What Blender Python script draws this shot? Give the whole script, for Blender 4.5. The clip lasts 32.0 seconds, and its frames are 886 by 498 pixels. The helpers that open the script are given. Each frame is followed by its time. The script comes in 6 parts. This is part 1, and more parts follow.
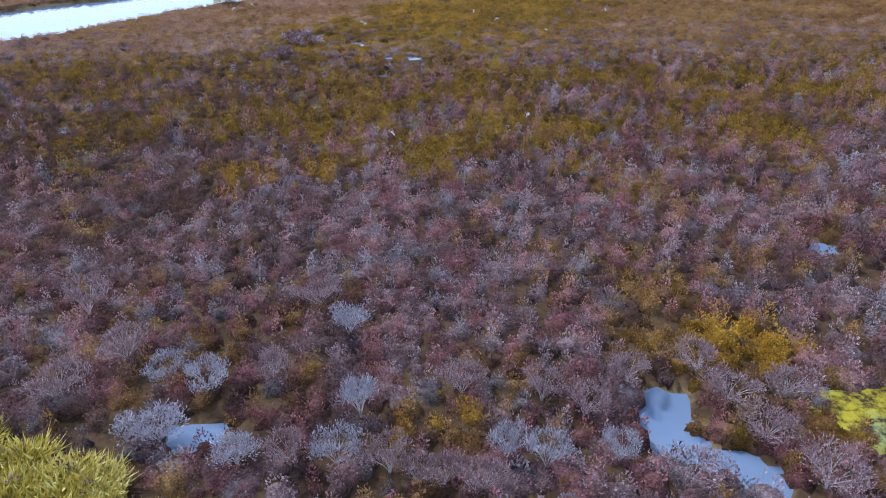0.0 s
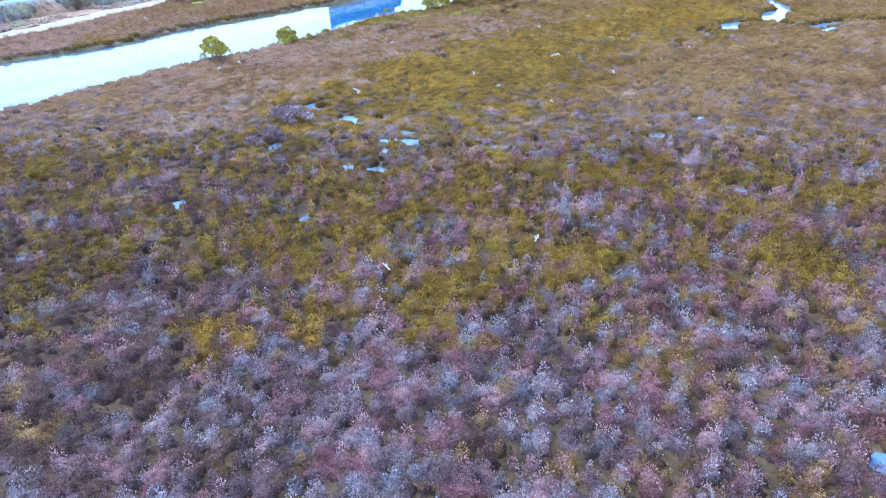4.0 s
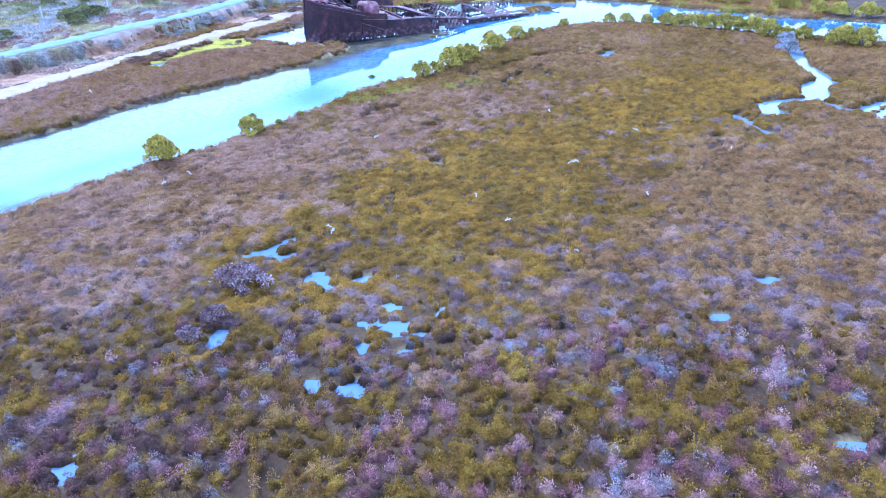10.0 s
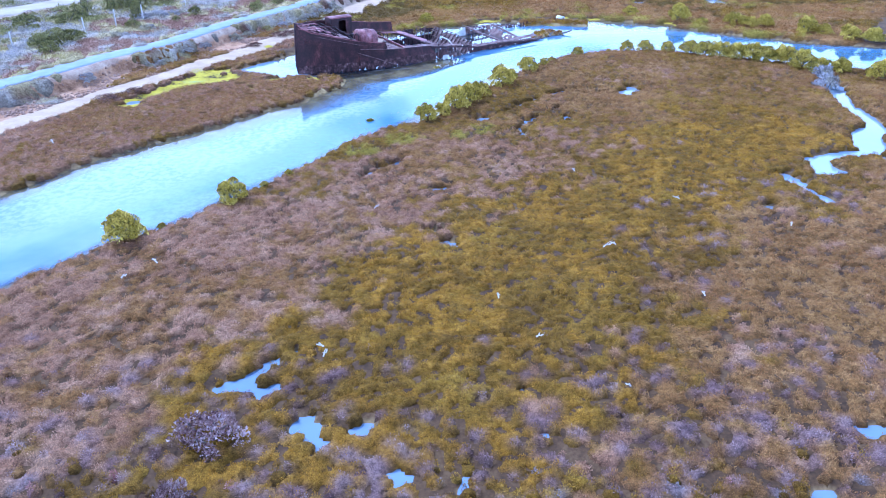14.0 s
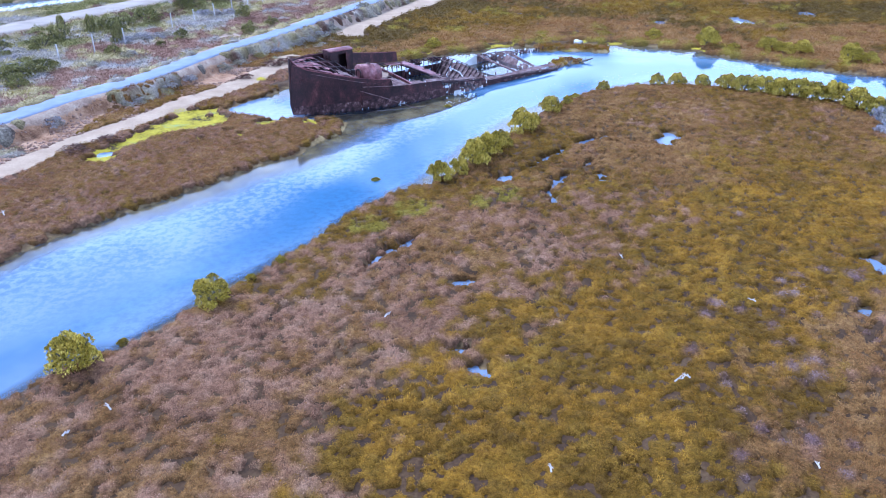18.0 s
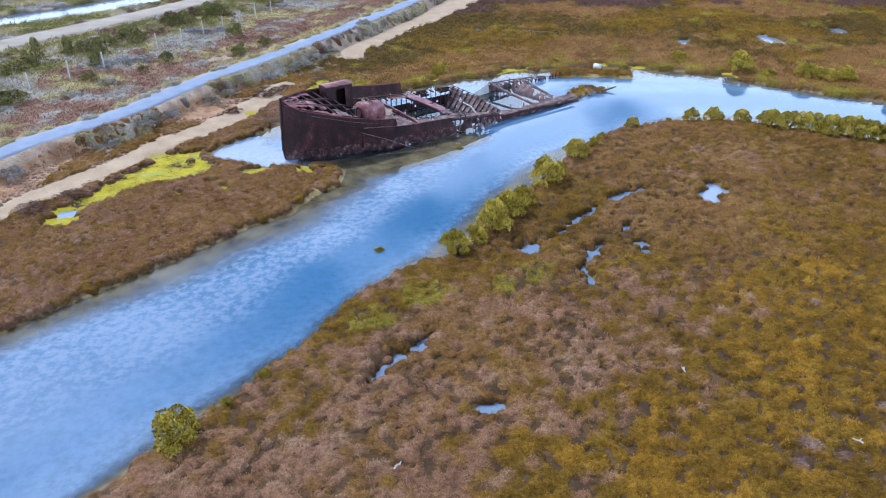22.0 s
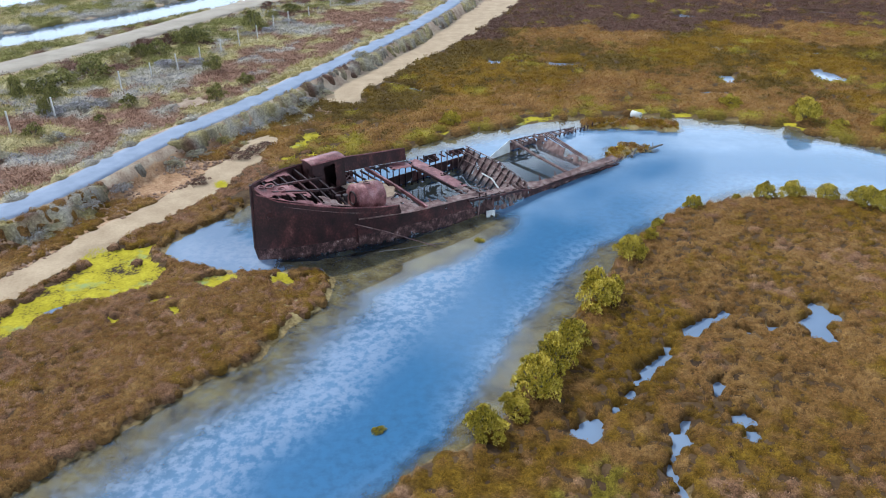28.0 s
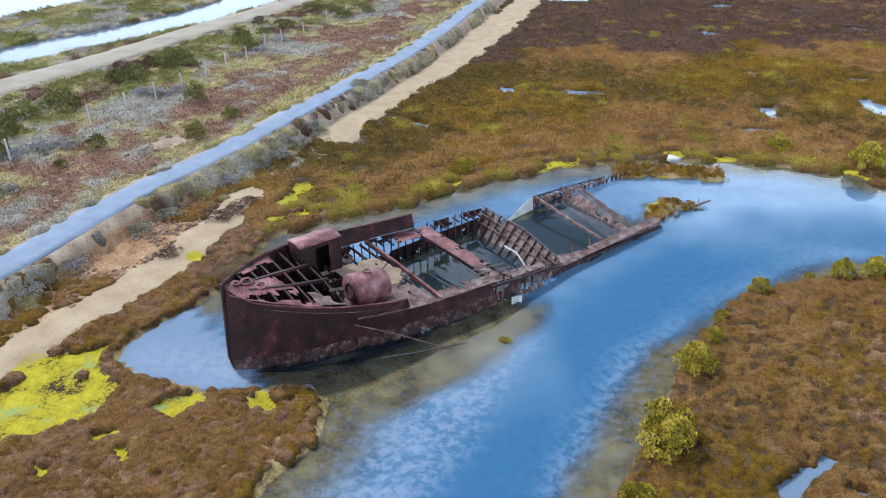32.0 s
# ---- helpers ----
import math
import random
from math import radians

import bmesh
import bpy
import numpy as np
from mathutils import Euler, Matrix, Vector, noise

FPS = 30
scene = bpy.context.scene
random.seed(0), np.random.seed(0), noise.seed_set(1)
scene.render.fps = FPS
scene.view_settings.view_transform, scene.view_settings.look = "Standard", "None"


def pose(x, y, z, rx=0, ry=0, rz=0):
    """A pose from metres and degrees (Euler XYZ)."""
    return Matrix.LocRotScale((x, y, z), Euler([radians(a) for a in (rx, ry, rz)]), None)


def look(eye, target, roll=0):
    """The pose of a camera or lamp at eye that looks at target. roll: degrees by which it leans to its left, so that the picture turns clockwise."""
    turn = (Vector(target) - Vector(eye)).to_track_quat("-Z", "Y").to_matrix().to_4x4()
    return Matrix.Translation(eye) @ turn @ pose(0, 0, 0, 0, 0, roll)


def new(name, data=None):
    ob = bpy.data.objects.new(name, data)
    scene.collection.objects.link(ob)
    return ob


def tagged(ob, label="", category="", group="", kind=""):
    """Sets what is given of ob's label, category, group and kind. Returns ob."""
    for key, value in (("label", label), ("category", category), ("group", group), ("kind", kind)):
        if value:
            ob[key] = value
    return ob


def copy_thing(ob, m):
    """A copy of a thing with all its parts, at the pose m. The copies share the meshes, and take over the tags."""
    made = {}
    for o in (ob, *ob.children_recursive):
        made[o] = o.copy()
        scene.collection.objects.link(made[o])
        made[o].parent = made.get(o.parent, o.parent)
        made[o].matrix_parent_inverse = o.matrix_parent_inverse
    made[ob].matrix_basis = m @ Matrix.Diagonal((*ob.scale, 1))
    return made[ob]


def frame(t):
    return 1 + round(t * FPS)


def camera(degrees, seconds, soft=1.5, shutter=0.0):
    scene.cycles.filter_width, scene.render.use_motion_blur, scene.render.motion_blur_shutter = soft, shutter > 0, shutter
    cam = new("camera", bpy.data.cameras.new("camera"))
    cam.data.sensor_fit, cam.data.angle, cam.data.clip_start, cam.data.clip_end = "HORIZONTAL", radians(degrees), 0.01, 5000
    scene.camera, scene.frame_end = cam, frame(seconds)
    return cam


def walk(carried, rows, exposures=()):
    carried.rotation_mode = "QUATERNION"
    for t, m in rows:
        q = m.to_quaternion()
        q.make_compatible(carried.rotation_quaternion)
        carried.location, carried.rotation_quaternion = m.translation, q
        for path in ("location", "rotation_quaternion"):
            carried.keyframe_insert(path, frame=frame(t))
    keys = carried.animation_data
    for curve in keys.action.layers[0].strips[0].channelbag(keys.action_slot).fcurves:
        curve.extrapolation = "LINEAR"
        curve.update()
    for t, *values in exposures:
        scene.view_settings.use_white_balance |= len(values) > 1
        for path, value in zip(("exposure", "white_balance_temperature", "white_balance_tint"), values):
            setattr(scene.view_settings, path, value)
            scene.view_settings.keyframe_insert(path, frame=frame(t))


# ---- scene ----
cam = camera(64.0, 32.0, 1.0)
# seconds, eye x y z, yaw, pitch, roll
PATH = [
    (0.0, 0.546, -2.594, 9.626, 1.436, -28.087, -0.858),
    (0.5, 0.561, -2.61, 10.309, 1.463, -28.101, -0.881),
    (1.0, 0.559, -2.443, 10.819, 1.465, -28.119, -0.897),
    (1.5, 0.548, -2.084, 11.208, 1.447, -28.137, -0.906),
    (2.0, 0.515, -1.489, 11.557, 1.412, -28.155, -0.908),
    (2.5, 0.492, -0.699, 11.901, 1.365, -28.169, -0.905),
    (3.0, 0.462, 0.262, 12.259, 1.308, -28.178, -0.897),
    (3.5, 0.421, 1.323, 12.615, 1.242, -28.183, -0.884),
    (4.0, 0.379, 2.444, 12.95, 1.171, -28.182, -0.867),
    (4.5, 0.335, 3.597, 13.287, 1.096, -28.175, -0.847),
    (6.5, 0.216, 7.992, 14.632, 0.779, -28.104, -0.74),
    (7.0, 0.191, 9.001, 14.946, 0.701, -28.078, -0.71),
    (7.5, 0.17, 9.978, 15.243, 0.624, -28.051, -0.679),
    (8.0, 0.154, 10.953, 15.519, 0.549, -28.023, -0.649),
    (8.5, 0.119, 11.899, 15.75, 0.477, -27.995, -0.618),
    (9.0, 0.086, 12.84, 15.973, 0.407, -27.968, -0.588),
    (9.5, 0.039, 13.786, 16.204, 0.34, -27.942, -0.559),
    (10.0, -0.013, 14.716, 16.424, 0.275, -27.918, -0.531),
    (10.5, -0.072, 15.646, 16.624, 0.214, -27.898, -0.505),
    (11.0, -0.153, 16.604, 16.786, 0.156, -27.88, -0.481),
    (11.5, -0.248, 17.578, 16.976, 0.101, -27.865, -0.458),
    (12.0, -0.353, 18.558, 17.138, 0.049, -27.853, -0.438),
    (12.5, -0.474, 19.596, 17.3, -0.0, -27.846, -0.42),
    (13.0, -0.614, 20.696, 17.486, -0.046, -27.841, -0.404),
    (13.5, -0.772, 21.844, 17.673, -0.088, -27.84, -0.391),
    (14.0, -0.92, 23.002, 17.835, -0.128, -27.842, -0.38),
    (14.5, -1.081, 24.197, 18.012, -0.164, -27.846, -0.372),
    (15.0, -1.243, 25.409, 18.202, -0.197, -27.853, -0.365),
    (15.5, -1.411, 26.622, 18.396, -0.227, -27.862, -0.362),
    (17.5, -2.048, 31.269, 19.148, -0.316, -27.908, -0.367),
    (18.0, -2.197, 32.412, 19.292, -0.331, -27.92, -0.373),
    (18.5, -2.343, 33.554, 19.457, -0.344, -27.931, -0.38),
    (19.0, -2.494, 34.701, 19.605, -0.353, -27.941, -0.388),
    (19.5, -2.603, 35.843, 19.736, -0.361, -27.95, -0.397),
    (20.0, -2.72, 36.955, 19.876, -0.366, -27.957, -0.407),
    (20.5, -2.809, 38.033, 19.986, -0.37, -27.962, -0.417),
    (21.0, -2.905, 39.079, 20.098, -0.372, -27.965, -0.427),
    (21.5, -2.991, 40.139, 20.204, -0.372, -27.966, -0.436),
    (22.0, -3.072, 41.222, 20.316, -0.371, -27.965, -0.445),
    (22.5, -3.163, 42.328, 20.441, -0.37, -27.963, -0.454),
    (23.0, -3.238, 43.359, 20.565, -0.368, -27.959, -0.461),
    (23.5, -3.315, 44.472, 20.676, -0.366, -27.954, -0.467),
    (24.0, -3.387, 45.587, 20.803, -0.365, -27.949, -0.471),
    (24.5, -3.458, 46.755, 20.913, -0.364, -27.943, -0.473),
    (25.0, -3.529, 47.979, 20.992, -0.365, -27.938, -0.474),
    (25.5, -3.601, 49.228, 21.07, -0.367, -27.934, -0.473),
    (27.5, -3.911, 54.487, 21.362, -0.399, -27.936, -0.446),
    (28.0, -4.003, 55.811, 21.462, -0.413, -27.942, -0.434),
    (28.5, -4.107, 57.134, 21.556, -0.431, -27.95, -0.42),
    (29.0, -4.227, 58.45, 21.658, -0.45, -27.961, -0.405),
    (29.5, -4.346, 59.758, 21.769, -0.472, -27.972, -0.389),
    (30.0, -4.473, 61.069, 21.869, -0.496, -27.983, -0.372),
    (30.5, -4.594, 62.36, 21.978, -0.52, -27.991, -0.355),
    (31.0, -4.722, 63.609, 22.097, -0.543, -27.995, -0.339),
    (31.5, -4.839, 64.815, 22.204, -0.565, -27.991, -0.324),
    (32.0, -4.951, 65.975, 22.304, -0.583, -27.976, -0.312),
]
EXPOSURES = [(0.0, -0.5, 5100, 15), (1.5, 0.05, 4600, 5), (3.0, 0.33, 4300, 5), (7.0, 0.38, 3920, 12), (9.0, 0.38, 3910, 16), (13.0, 0.2, 4110, 19), (17.0, -0.02, 4450, 20), (21.0, -0.34, 5000, 14), (25.0, -0.52, 5600, 6), (32.0, -0.43, 5600, 5)]
walk(cam, [(t, pose(x, y, z, 90 + p, 0, w) @ pose(0, 0, 0, 0, 0, r)) for t, x, y, z, w, p, r in PATH], EXPOSURES)

# ---- sky and sun ----
SUN_ELEVATION, SUN_AZIMUTH = radians(50), radians(-50)
world = bpy.data.worlds.new("sky")
scene.world = world
world.use_nodes = True
wn, wl = world.node_tree.nodes, world.node_tree.links
wn.clear()
sky = wn.new("ShaderNodeTexSky")
sky.sky_type, sky.sun_disc = "NISHITA", False
sky.sun_elevation, sky.sun_rotation = SUN_ELEVATION, SUN_AZIMUTH
# a broken layer of cloud: open overhead, closing towards the horizon
coord = wn.new("ShaderNodeTexCoord")
parts = wn.new("ShaderNodeSeparateXYZ")
wl.new(coord.outputs["Generated"], parts.inputs[0])


def wmath(op, a, b=0.0, clamp=False):
    m = wn.new("ShaderNodeMath")
    m.operation, m.use_clamp = op, clamp
    for k, v in enumerate((a, b)):
        if isinstance(v, (int, float)):
            m.inputs[k].default_value = v
        else:
            wl.new(v, m.inputs[k])
    return m.outputs[0]


rise = wmath("ADD", wmath("MAXIMUM", parts.outputs["Z"], 0.0), 0.12)
layer = wn.new("ShaderNodeCombineXYZ")
wl.new(wmath("DIVIDE", parts.outputs["X"], rise), layer.inputs["X"])
wl.new(wmath("DIVIDE", parts.outputs["Y"], rise), layer.inputs["Y"])
cloud = wn.new("ShaderNodeTexNoise")
cloud.inputs["Scale"].default_value, cloud.inputs["Detail"].default_value, cloud.inputs["Roughness"].default_value = 1.3, 7, 0.55
wl.new(layer.outputs[0], cloud.inputs["Vector"])
closing = wmath("MULTIPLY", wmath("POWER", wmath("SUBTRACT", 1.0, parts.outputs["Z"], True), 3.0), 0.44)
cloud_ramp = wn.new("ShaderNodeValToRGB")
cloud_ramp.color_ramp.elements[0].position, cloud_ramp.color_ramp.elements[1].position = 0.53, 0.65
wl.new(wmath("ADD", cloud.outputs["Fac"], closing), cloud_ramp.inputs["Fac"])
sky_mix = wn.new("ShaderNodeMix")
sky_mix.data_type = "RGBA"
sky_mix.inputs["B"].default_value = (20.5, 22, 24.5, 1)
bg = wn.new("ShaderNodeBackground")
bg.inputs["Strength"].default_value = 0.15
out = wn.new("ShaderNodeOutputWorld")
wl.new(cloud_ramp.outputs["Color"], sky_mix.inputs["Factor"])
wl.new(sky.outputs["Color"], sky_mix.inputs["A"])
wl.new(sky_mix.outputs["Result"], bg.inputs["Color"])
wl.new(bg.outputs["Background"], out.inputs["Surface"])
sun = new("sun", bpy.data.lights.new("sun", "SUN"))
sun.data.energy, sun.data.angle, sun.data.color = 5.0, radians(6), (1.0, 0.96, 0.9)
sun.matrix_world = look((30 * math.sin(SUN_AZIMUTH), 30 * math.cos(SUN_AZIMUTH), 30 * math.tan(SUN_ELEVATION)), (0, 0, 0))

# ---- materials ----
def graph(name):
    m = bpy.data.materials.new(name)
    m.use_nodes = True
    nt = m.node_tree
    return m, nt.nodes, nt.links, nt.nodes["Principled BSDF"]


def ramp(n, stops):
    r = n.new("ShaderNodeValToRGB")
    e = r.color_ramp.elements
    while len(e) < len(stops):
        e.new(0.5)
    for k, (p, c) in zip(e, stops):
        k.position, k.color = p, (*c, 1)
    return r


def noise_node(n, l, scale, detail=5, rough=0.6, vec=None):
    t = n.new("ShaderNodeTexNoise")
    t.inputs["Scale"].default_value, t.inputs["Detail"].default_value, t.inputs["Roughness"].default_value = scale, detail, rough
    if vec is None:
        vec = n.new("ShaderNodeNewGeometry").outputs["Position"]
    l.new(vec, t.inputs["Vector"])
    return t


def mixc(n, l, fac, a, b, mode="MIX"):
    m = n.new("ShaderNodeMix")
    m.data_type, m.blend_type = "RGBA", mode
    for socket, v in (("Factor", fac), ("A", a), ("B", b)):
        if isinstance(v, (int, float)):
            m.inputs[socket].default_value = v
        elif isinstance(v, tuple):
            m.inputs[socket].default_value = (*v, 1)
        else:
            l.new(v, m.inputs[socket])
    return m.outputs["Result"]


def mathn(n, l, op, a, b=0.0, clamp=False):
    m = n.new("ShaderNodeMath")
    m.operation, m.use_clamp = op, clamp
    for k, v in enumerate((a, b)):
        if isinstance(v, (int, float)):
            m.inputs[k].default_value = v
        else:
            l.new(v, m.inputs[k])
    return m.outputs[0]


def bump(n, l, bsdf, height, strength, distance):
    b = n.new("ShaderNodeBump")
    b.inputs["Strength"].default_value, b.inputs["Distance"].default_value = strength, distance
    l.new(height, b.inputs["Height"])
    l.new(b.outputs["Normal"], bsdf.inputs["Normal"])


def attr(n, name):
    a = n.new("ShaderNodeAttribute")
    a.attribute_name = name
    return a.outputs["Fac"]


STOPS = {}


def plant(name, stops, rough=0.85, other=None):
    """Foliage: the colour goes by the tone of each plant, with grain over the leaves; in drifts it turns to a second range of colours."""
    m, n, l, b = graph(name)
    STOPS[name] = [stops, other or stops]
    r = ramp(n, stops)
    g = noise_node(n, l, 9.0, 3)
    t = mathn(n, l, "ADD", attr(n, "tone"), mathn(n, l, "MULTIPLY", mathn(n, l, "SUBTRACT", g.outputs["Fac"], 0.5), 0.5), True)
    l.new(t, r.inputs["Fac"])
    c = r.outputs["Color"]
    if other:
        r2, part_of = ramp(n, other), ramp(n, [(0.42, (0, 0, 0)), (0.6, (1, 1, 1))])
        l.new(t, r2.inputs["Fac"])
        l.new(noise_node(n, l, 0.3, 4, 0.6).outputs["Fac"], part_of.inputs["Fac"])
        c = mixc(n, l, part_of.outputs["Color"], c, r2.outputs["Color"])
    l.new(c, b.inputs["Base Color"])
    b.inputs["Roughness"].default_value = rough
    b.inputs["Specular IOR Level"].default_value = 0.15
    bump(n, l, b, noise_node(n, l, 22.0, 3).outputs["Fac"], 0.9, 0.05)
    return m


def grainy(name, stops, scale, fine, rough=0.9, metal=0.0, strength=0.4, distance=0.02, vec=None, streak=0.0):
    """Two scales of noise over a colour ramp, with relief."""
    m, n, l, b = graph(name)
    if streak:
        place = n.new("ShaderNodeMapping")
        place.inputs["Scale"].default_value = (1, 1, streak)
        l.new(n.new("ShaderNodeTexCoord").outputs["Object"], place.inputs["Vector"])
        vec = place.outputs["Vector"]
    big, small = noise_node(n, l, scale, 6, 0.6, vec), noise_node(n, l, fine, 4, 0.65, vec)
    t = mathn(n, l, "ADD", mathn(n, l, "MULTIPLY", big.outputs["Fac"], 0.65), mathn(n, l, "MULTIPLY", small.outputs["Fac"], 0.35))
    r = ramp(n, stops)
    l.new(t, r.inputs["Fac"])
    l.new(r.outputs["Color"], b.inputs["Base Color"])
    b.inputs["Roughness"].default_value, b.inputs["Metallic"].default_value = rough, metal
    bump(n, l, b, t, strength, distance)
    return m


SAMPHIRE_MAUVE = plant("samphire_mauve", [(0.0, (0.07, 0.033, 0.03)), (0.4, (0.255, 0.155, 0.145)), (0.7, (0.40, 0.28, 0.265)), (1.0, (0.57, 0.46, 0.44))])
SAMPHIRE_PINK = plant("samphire_pink", [(0.0, (0.10, 0.036, 0.033)), (0.5, (0.36, 0.155, 0.14)), (1.0, (0.62, 0.38, 0.34))])
SAMPHIRE_OCHRE = plant("samphire_ochre", [(0.0, (0.17, 0.09, 0.01)), (0.5, (0.43, 0.228, 0.010)), (1.0, (0.65, 0.38, 0.03))], 0.85, [(0.0, (0.15, 0.08, 0.012)), (0.5, (0.38, 0.20, 0.018)), (1.0, (0.58, 0.34, 0.05))])
SAMPHIRE_RUST = plant("samphire_rust", [(0.0, (0.14, 0.062, 0.02)), (0.5, (0.36, 0.18, 0.055)), (1.0, (0.58, 0.36, 0.16))], 0.85, [(0.0, (0.13, 0.068, 0.018)), (0.5, (0.32, 0.178, 0.042)), (1.0, (0.53, 0.33, 0.11))])
SAMPHIRE_BROWN = plant("samphire_brown", [(0.0, (0.21, 0.11, 0.06)), (0.5, (0.43, 0.24, 0.145)), (1.0, (0.60, 0.41, 0.28))], 0.85, [(0.0, (0.20, 0.10, 0.045)), (0.5, (0.44, 0.235, 0.11)), (1.0, (0.61, 0.40, 0.22))])
SAMPHIRE_GREY = plant("samphire_grey", [(0.0, (0.13, 0.105, 0.105)), (0.5, (0.28, 0.235, 0.235)), (1.0, (0.46, 0.41, 0.42))])
SAMPHIRE_OLIVE = plant("samphire_olive", [(0.0, (0.10, 0.054, 0.008)), (0.5, (0.27, 0.15, 0.012)), (1.0, (0.46, 0.29, 0.03))])
BLEACHED = plant("bleached_twigs", [(0.0, (0.17, 0.145, 0.15)), (0.5, (0.38, 0.34, 0.355)), (1.0, (0.64, 0.61, 0.63))])
FRINGE = plant("bank_fringe", [(0.0, (0.14, 0.105, 0.015)), (0.5, (0.34, 0.265, 0.025)), (1.0, (0.55, 0.45, 0.07))])
MOSSY = plant("far_samphire", [(0.0, (0.055, 0.036, 0.008)), (0.5, (0.15, 0.092, 0.014)), (1.0, (0.29, 0.195, 0.03))])
SAMPHIRE_DARK = plant("samphire_dark", [(0.0, (0.06, 0.035, 0.028)), (0.5, (0.15, 0.08, 0.055)), (1.0, (0.28, 0.16, 0.12))])
GRASS_YELLOW = plant("grass_yellow", [(0.0, (0.19, 0.15, 0.04)), (0.5, (0.38, 0.31, 0.10)), (1.0, (0.58, 0.50, 0.22))], 0.85, [(0.0, (0.24, 0.195, 0.10)), (0.5, (0.43, 0.365, 0.21)), (1.0, (0.62, 0.55, 0.37))])
MANGROVE_LEAF = plant("mangrove_leaf", [(0.0, (0.09, 0.08, 0.015)), (0.5, (0.47, 0.36, 0.03)), (1.0, (0.78, 0.62, 0.12))], 0.5)
SCRUB_GREEN = plant("scrub_green", [(0.0, (0.07, 0.07, 0.018)), (0.5, (0.18, 0.165, 0.045)), (1.0, (0.36, 0.33, 0.11))], 0.6)
SCRUB_GREY = plant("scrub_grey", [(0.0, (0.19, 0.17, 0.17)), (0.5, (0.36, 0.335, 0.335)), (1.0, (0.54, 0.52, 0.52))], 0.85, [(0.0, (0.20, 0.17, 0.10)), (0.5, (0.37, 0.325, 0.20)), (1.0, (0.54, 0.49, 0.34))])
BARK = grainy("bark", [(0.3, (0.06, 0.05, 0.04)), (0.7, (0.2, 0.17, 0.14))], 3, 30)
DEAD_WOOD = grainy("dead_wood", [(0.3, (0.4, 0.36, 0.32)), (0.7, (0.72, 0.68, 0.63))], 4, 40)
POST_WOOD = grainy("post_wood", [(0.3, (0.35, 0.33, 0.3)), (0.7, (0.62, 0.6, 0.56))], 4, 40)
PATH_GRAVEL = grainy("path_gravel", [(0.3, (0.17, 0.20, 0.26)), (0.7, (0.27, 0.31, 0.39))], 0.8, 25, 0.95, 0, 0.3, 0.01)
ROAD_EARTH = grainy("road_earth", [(0.3, (0.22, 0.175, 0.125)), (0.7, (0.40, 0.34, 0.26))], 0.25, 6, 0.95, 0, 0.3, 0.02)
RUST = grainy("rusted_steel", [(0.36, (0.007, 0.003, 0.003)), (0.5, (0.028, 0.0085, 0.009)), (0.6, (0.075, 0.022, 0.02)), (0.74, (0.2, 0.1, 0.09))], 1.0, 9, 0.62, 0.2, 0.5, 0.03, None, 0.7)
RUST_PALE = grainy("scaled_steel", [(0.36, (0.03, 0.015, 0.014)), (0.47, (0.13, 0.07, 0.06)), (0.6, (0.24, 0.175, 0.155)), (0.75, (0.44, 0.38, 0.35))], 1.8, 12, 0.85, 0.05, 0.7, 0.05, None, 0.6)
SCALE = grainy("scaling_waterline_steel", [(0.40, (0.014, 0.006, 0.006)), (0.5, (0.05, 0.02, 0.018)), (0.58, (0.13, 0.07, 0.062)), (0.68, (0.32, 0.25, 0.23))], 2.4, 14, 0.85, 0.05, 0.8, 0.05, None, 0.8)
# red rust; pale stops raised to paint in sky light on upper faces
RUST_RED = grainy("red_rust", [(0.36, (0.045, 0.013, 0.014)), (0.48, (0.16, 0.052, 0.05)), (0.58, (0.29, 0.125, 0.12)), (0.72, (0.50, 0.33, 0.31))], 1.3, 14, 0.6, 0.15, 0.3, 0.015)
# near black: painted shade for the hull's inside and the pipe mouth
INNER_SHADE = grainy("inner_shade", [(0.3, (0.012, 0.012, 0.007)), (0.7, (0.04, 0.038, 0.02))], 0.7, 6)
CLOD = grainy("soil_clod", [(0.3, (0.13, 0.07, 0.045)), (0.7, (0.40, 0.26, 0.17))], 0.6, 8)
DECK_DIRT = grainy("deck_dirt", [(0.3, (0.16, 0.10, 0.06)), (0.6, (0.33, 0.24, 0.16)), (0.8, (0.42, 0.34, 0.2))], 1.5, 12, 0.95, 0, 0.6, 0.04)
PALE_PLATE = grainy("pale_plate", [(0.3, (0.42, 0.42, 0.38)), (0.7, (0.7, 0.7, 0.66))], 1.2, 12, 0.7, 0, 0.3, 0.01)


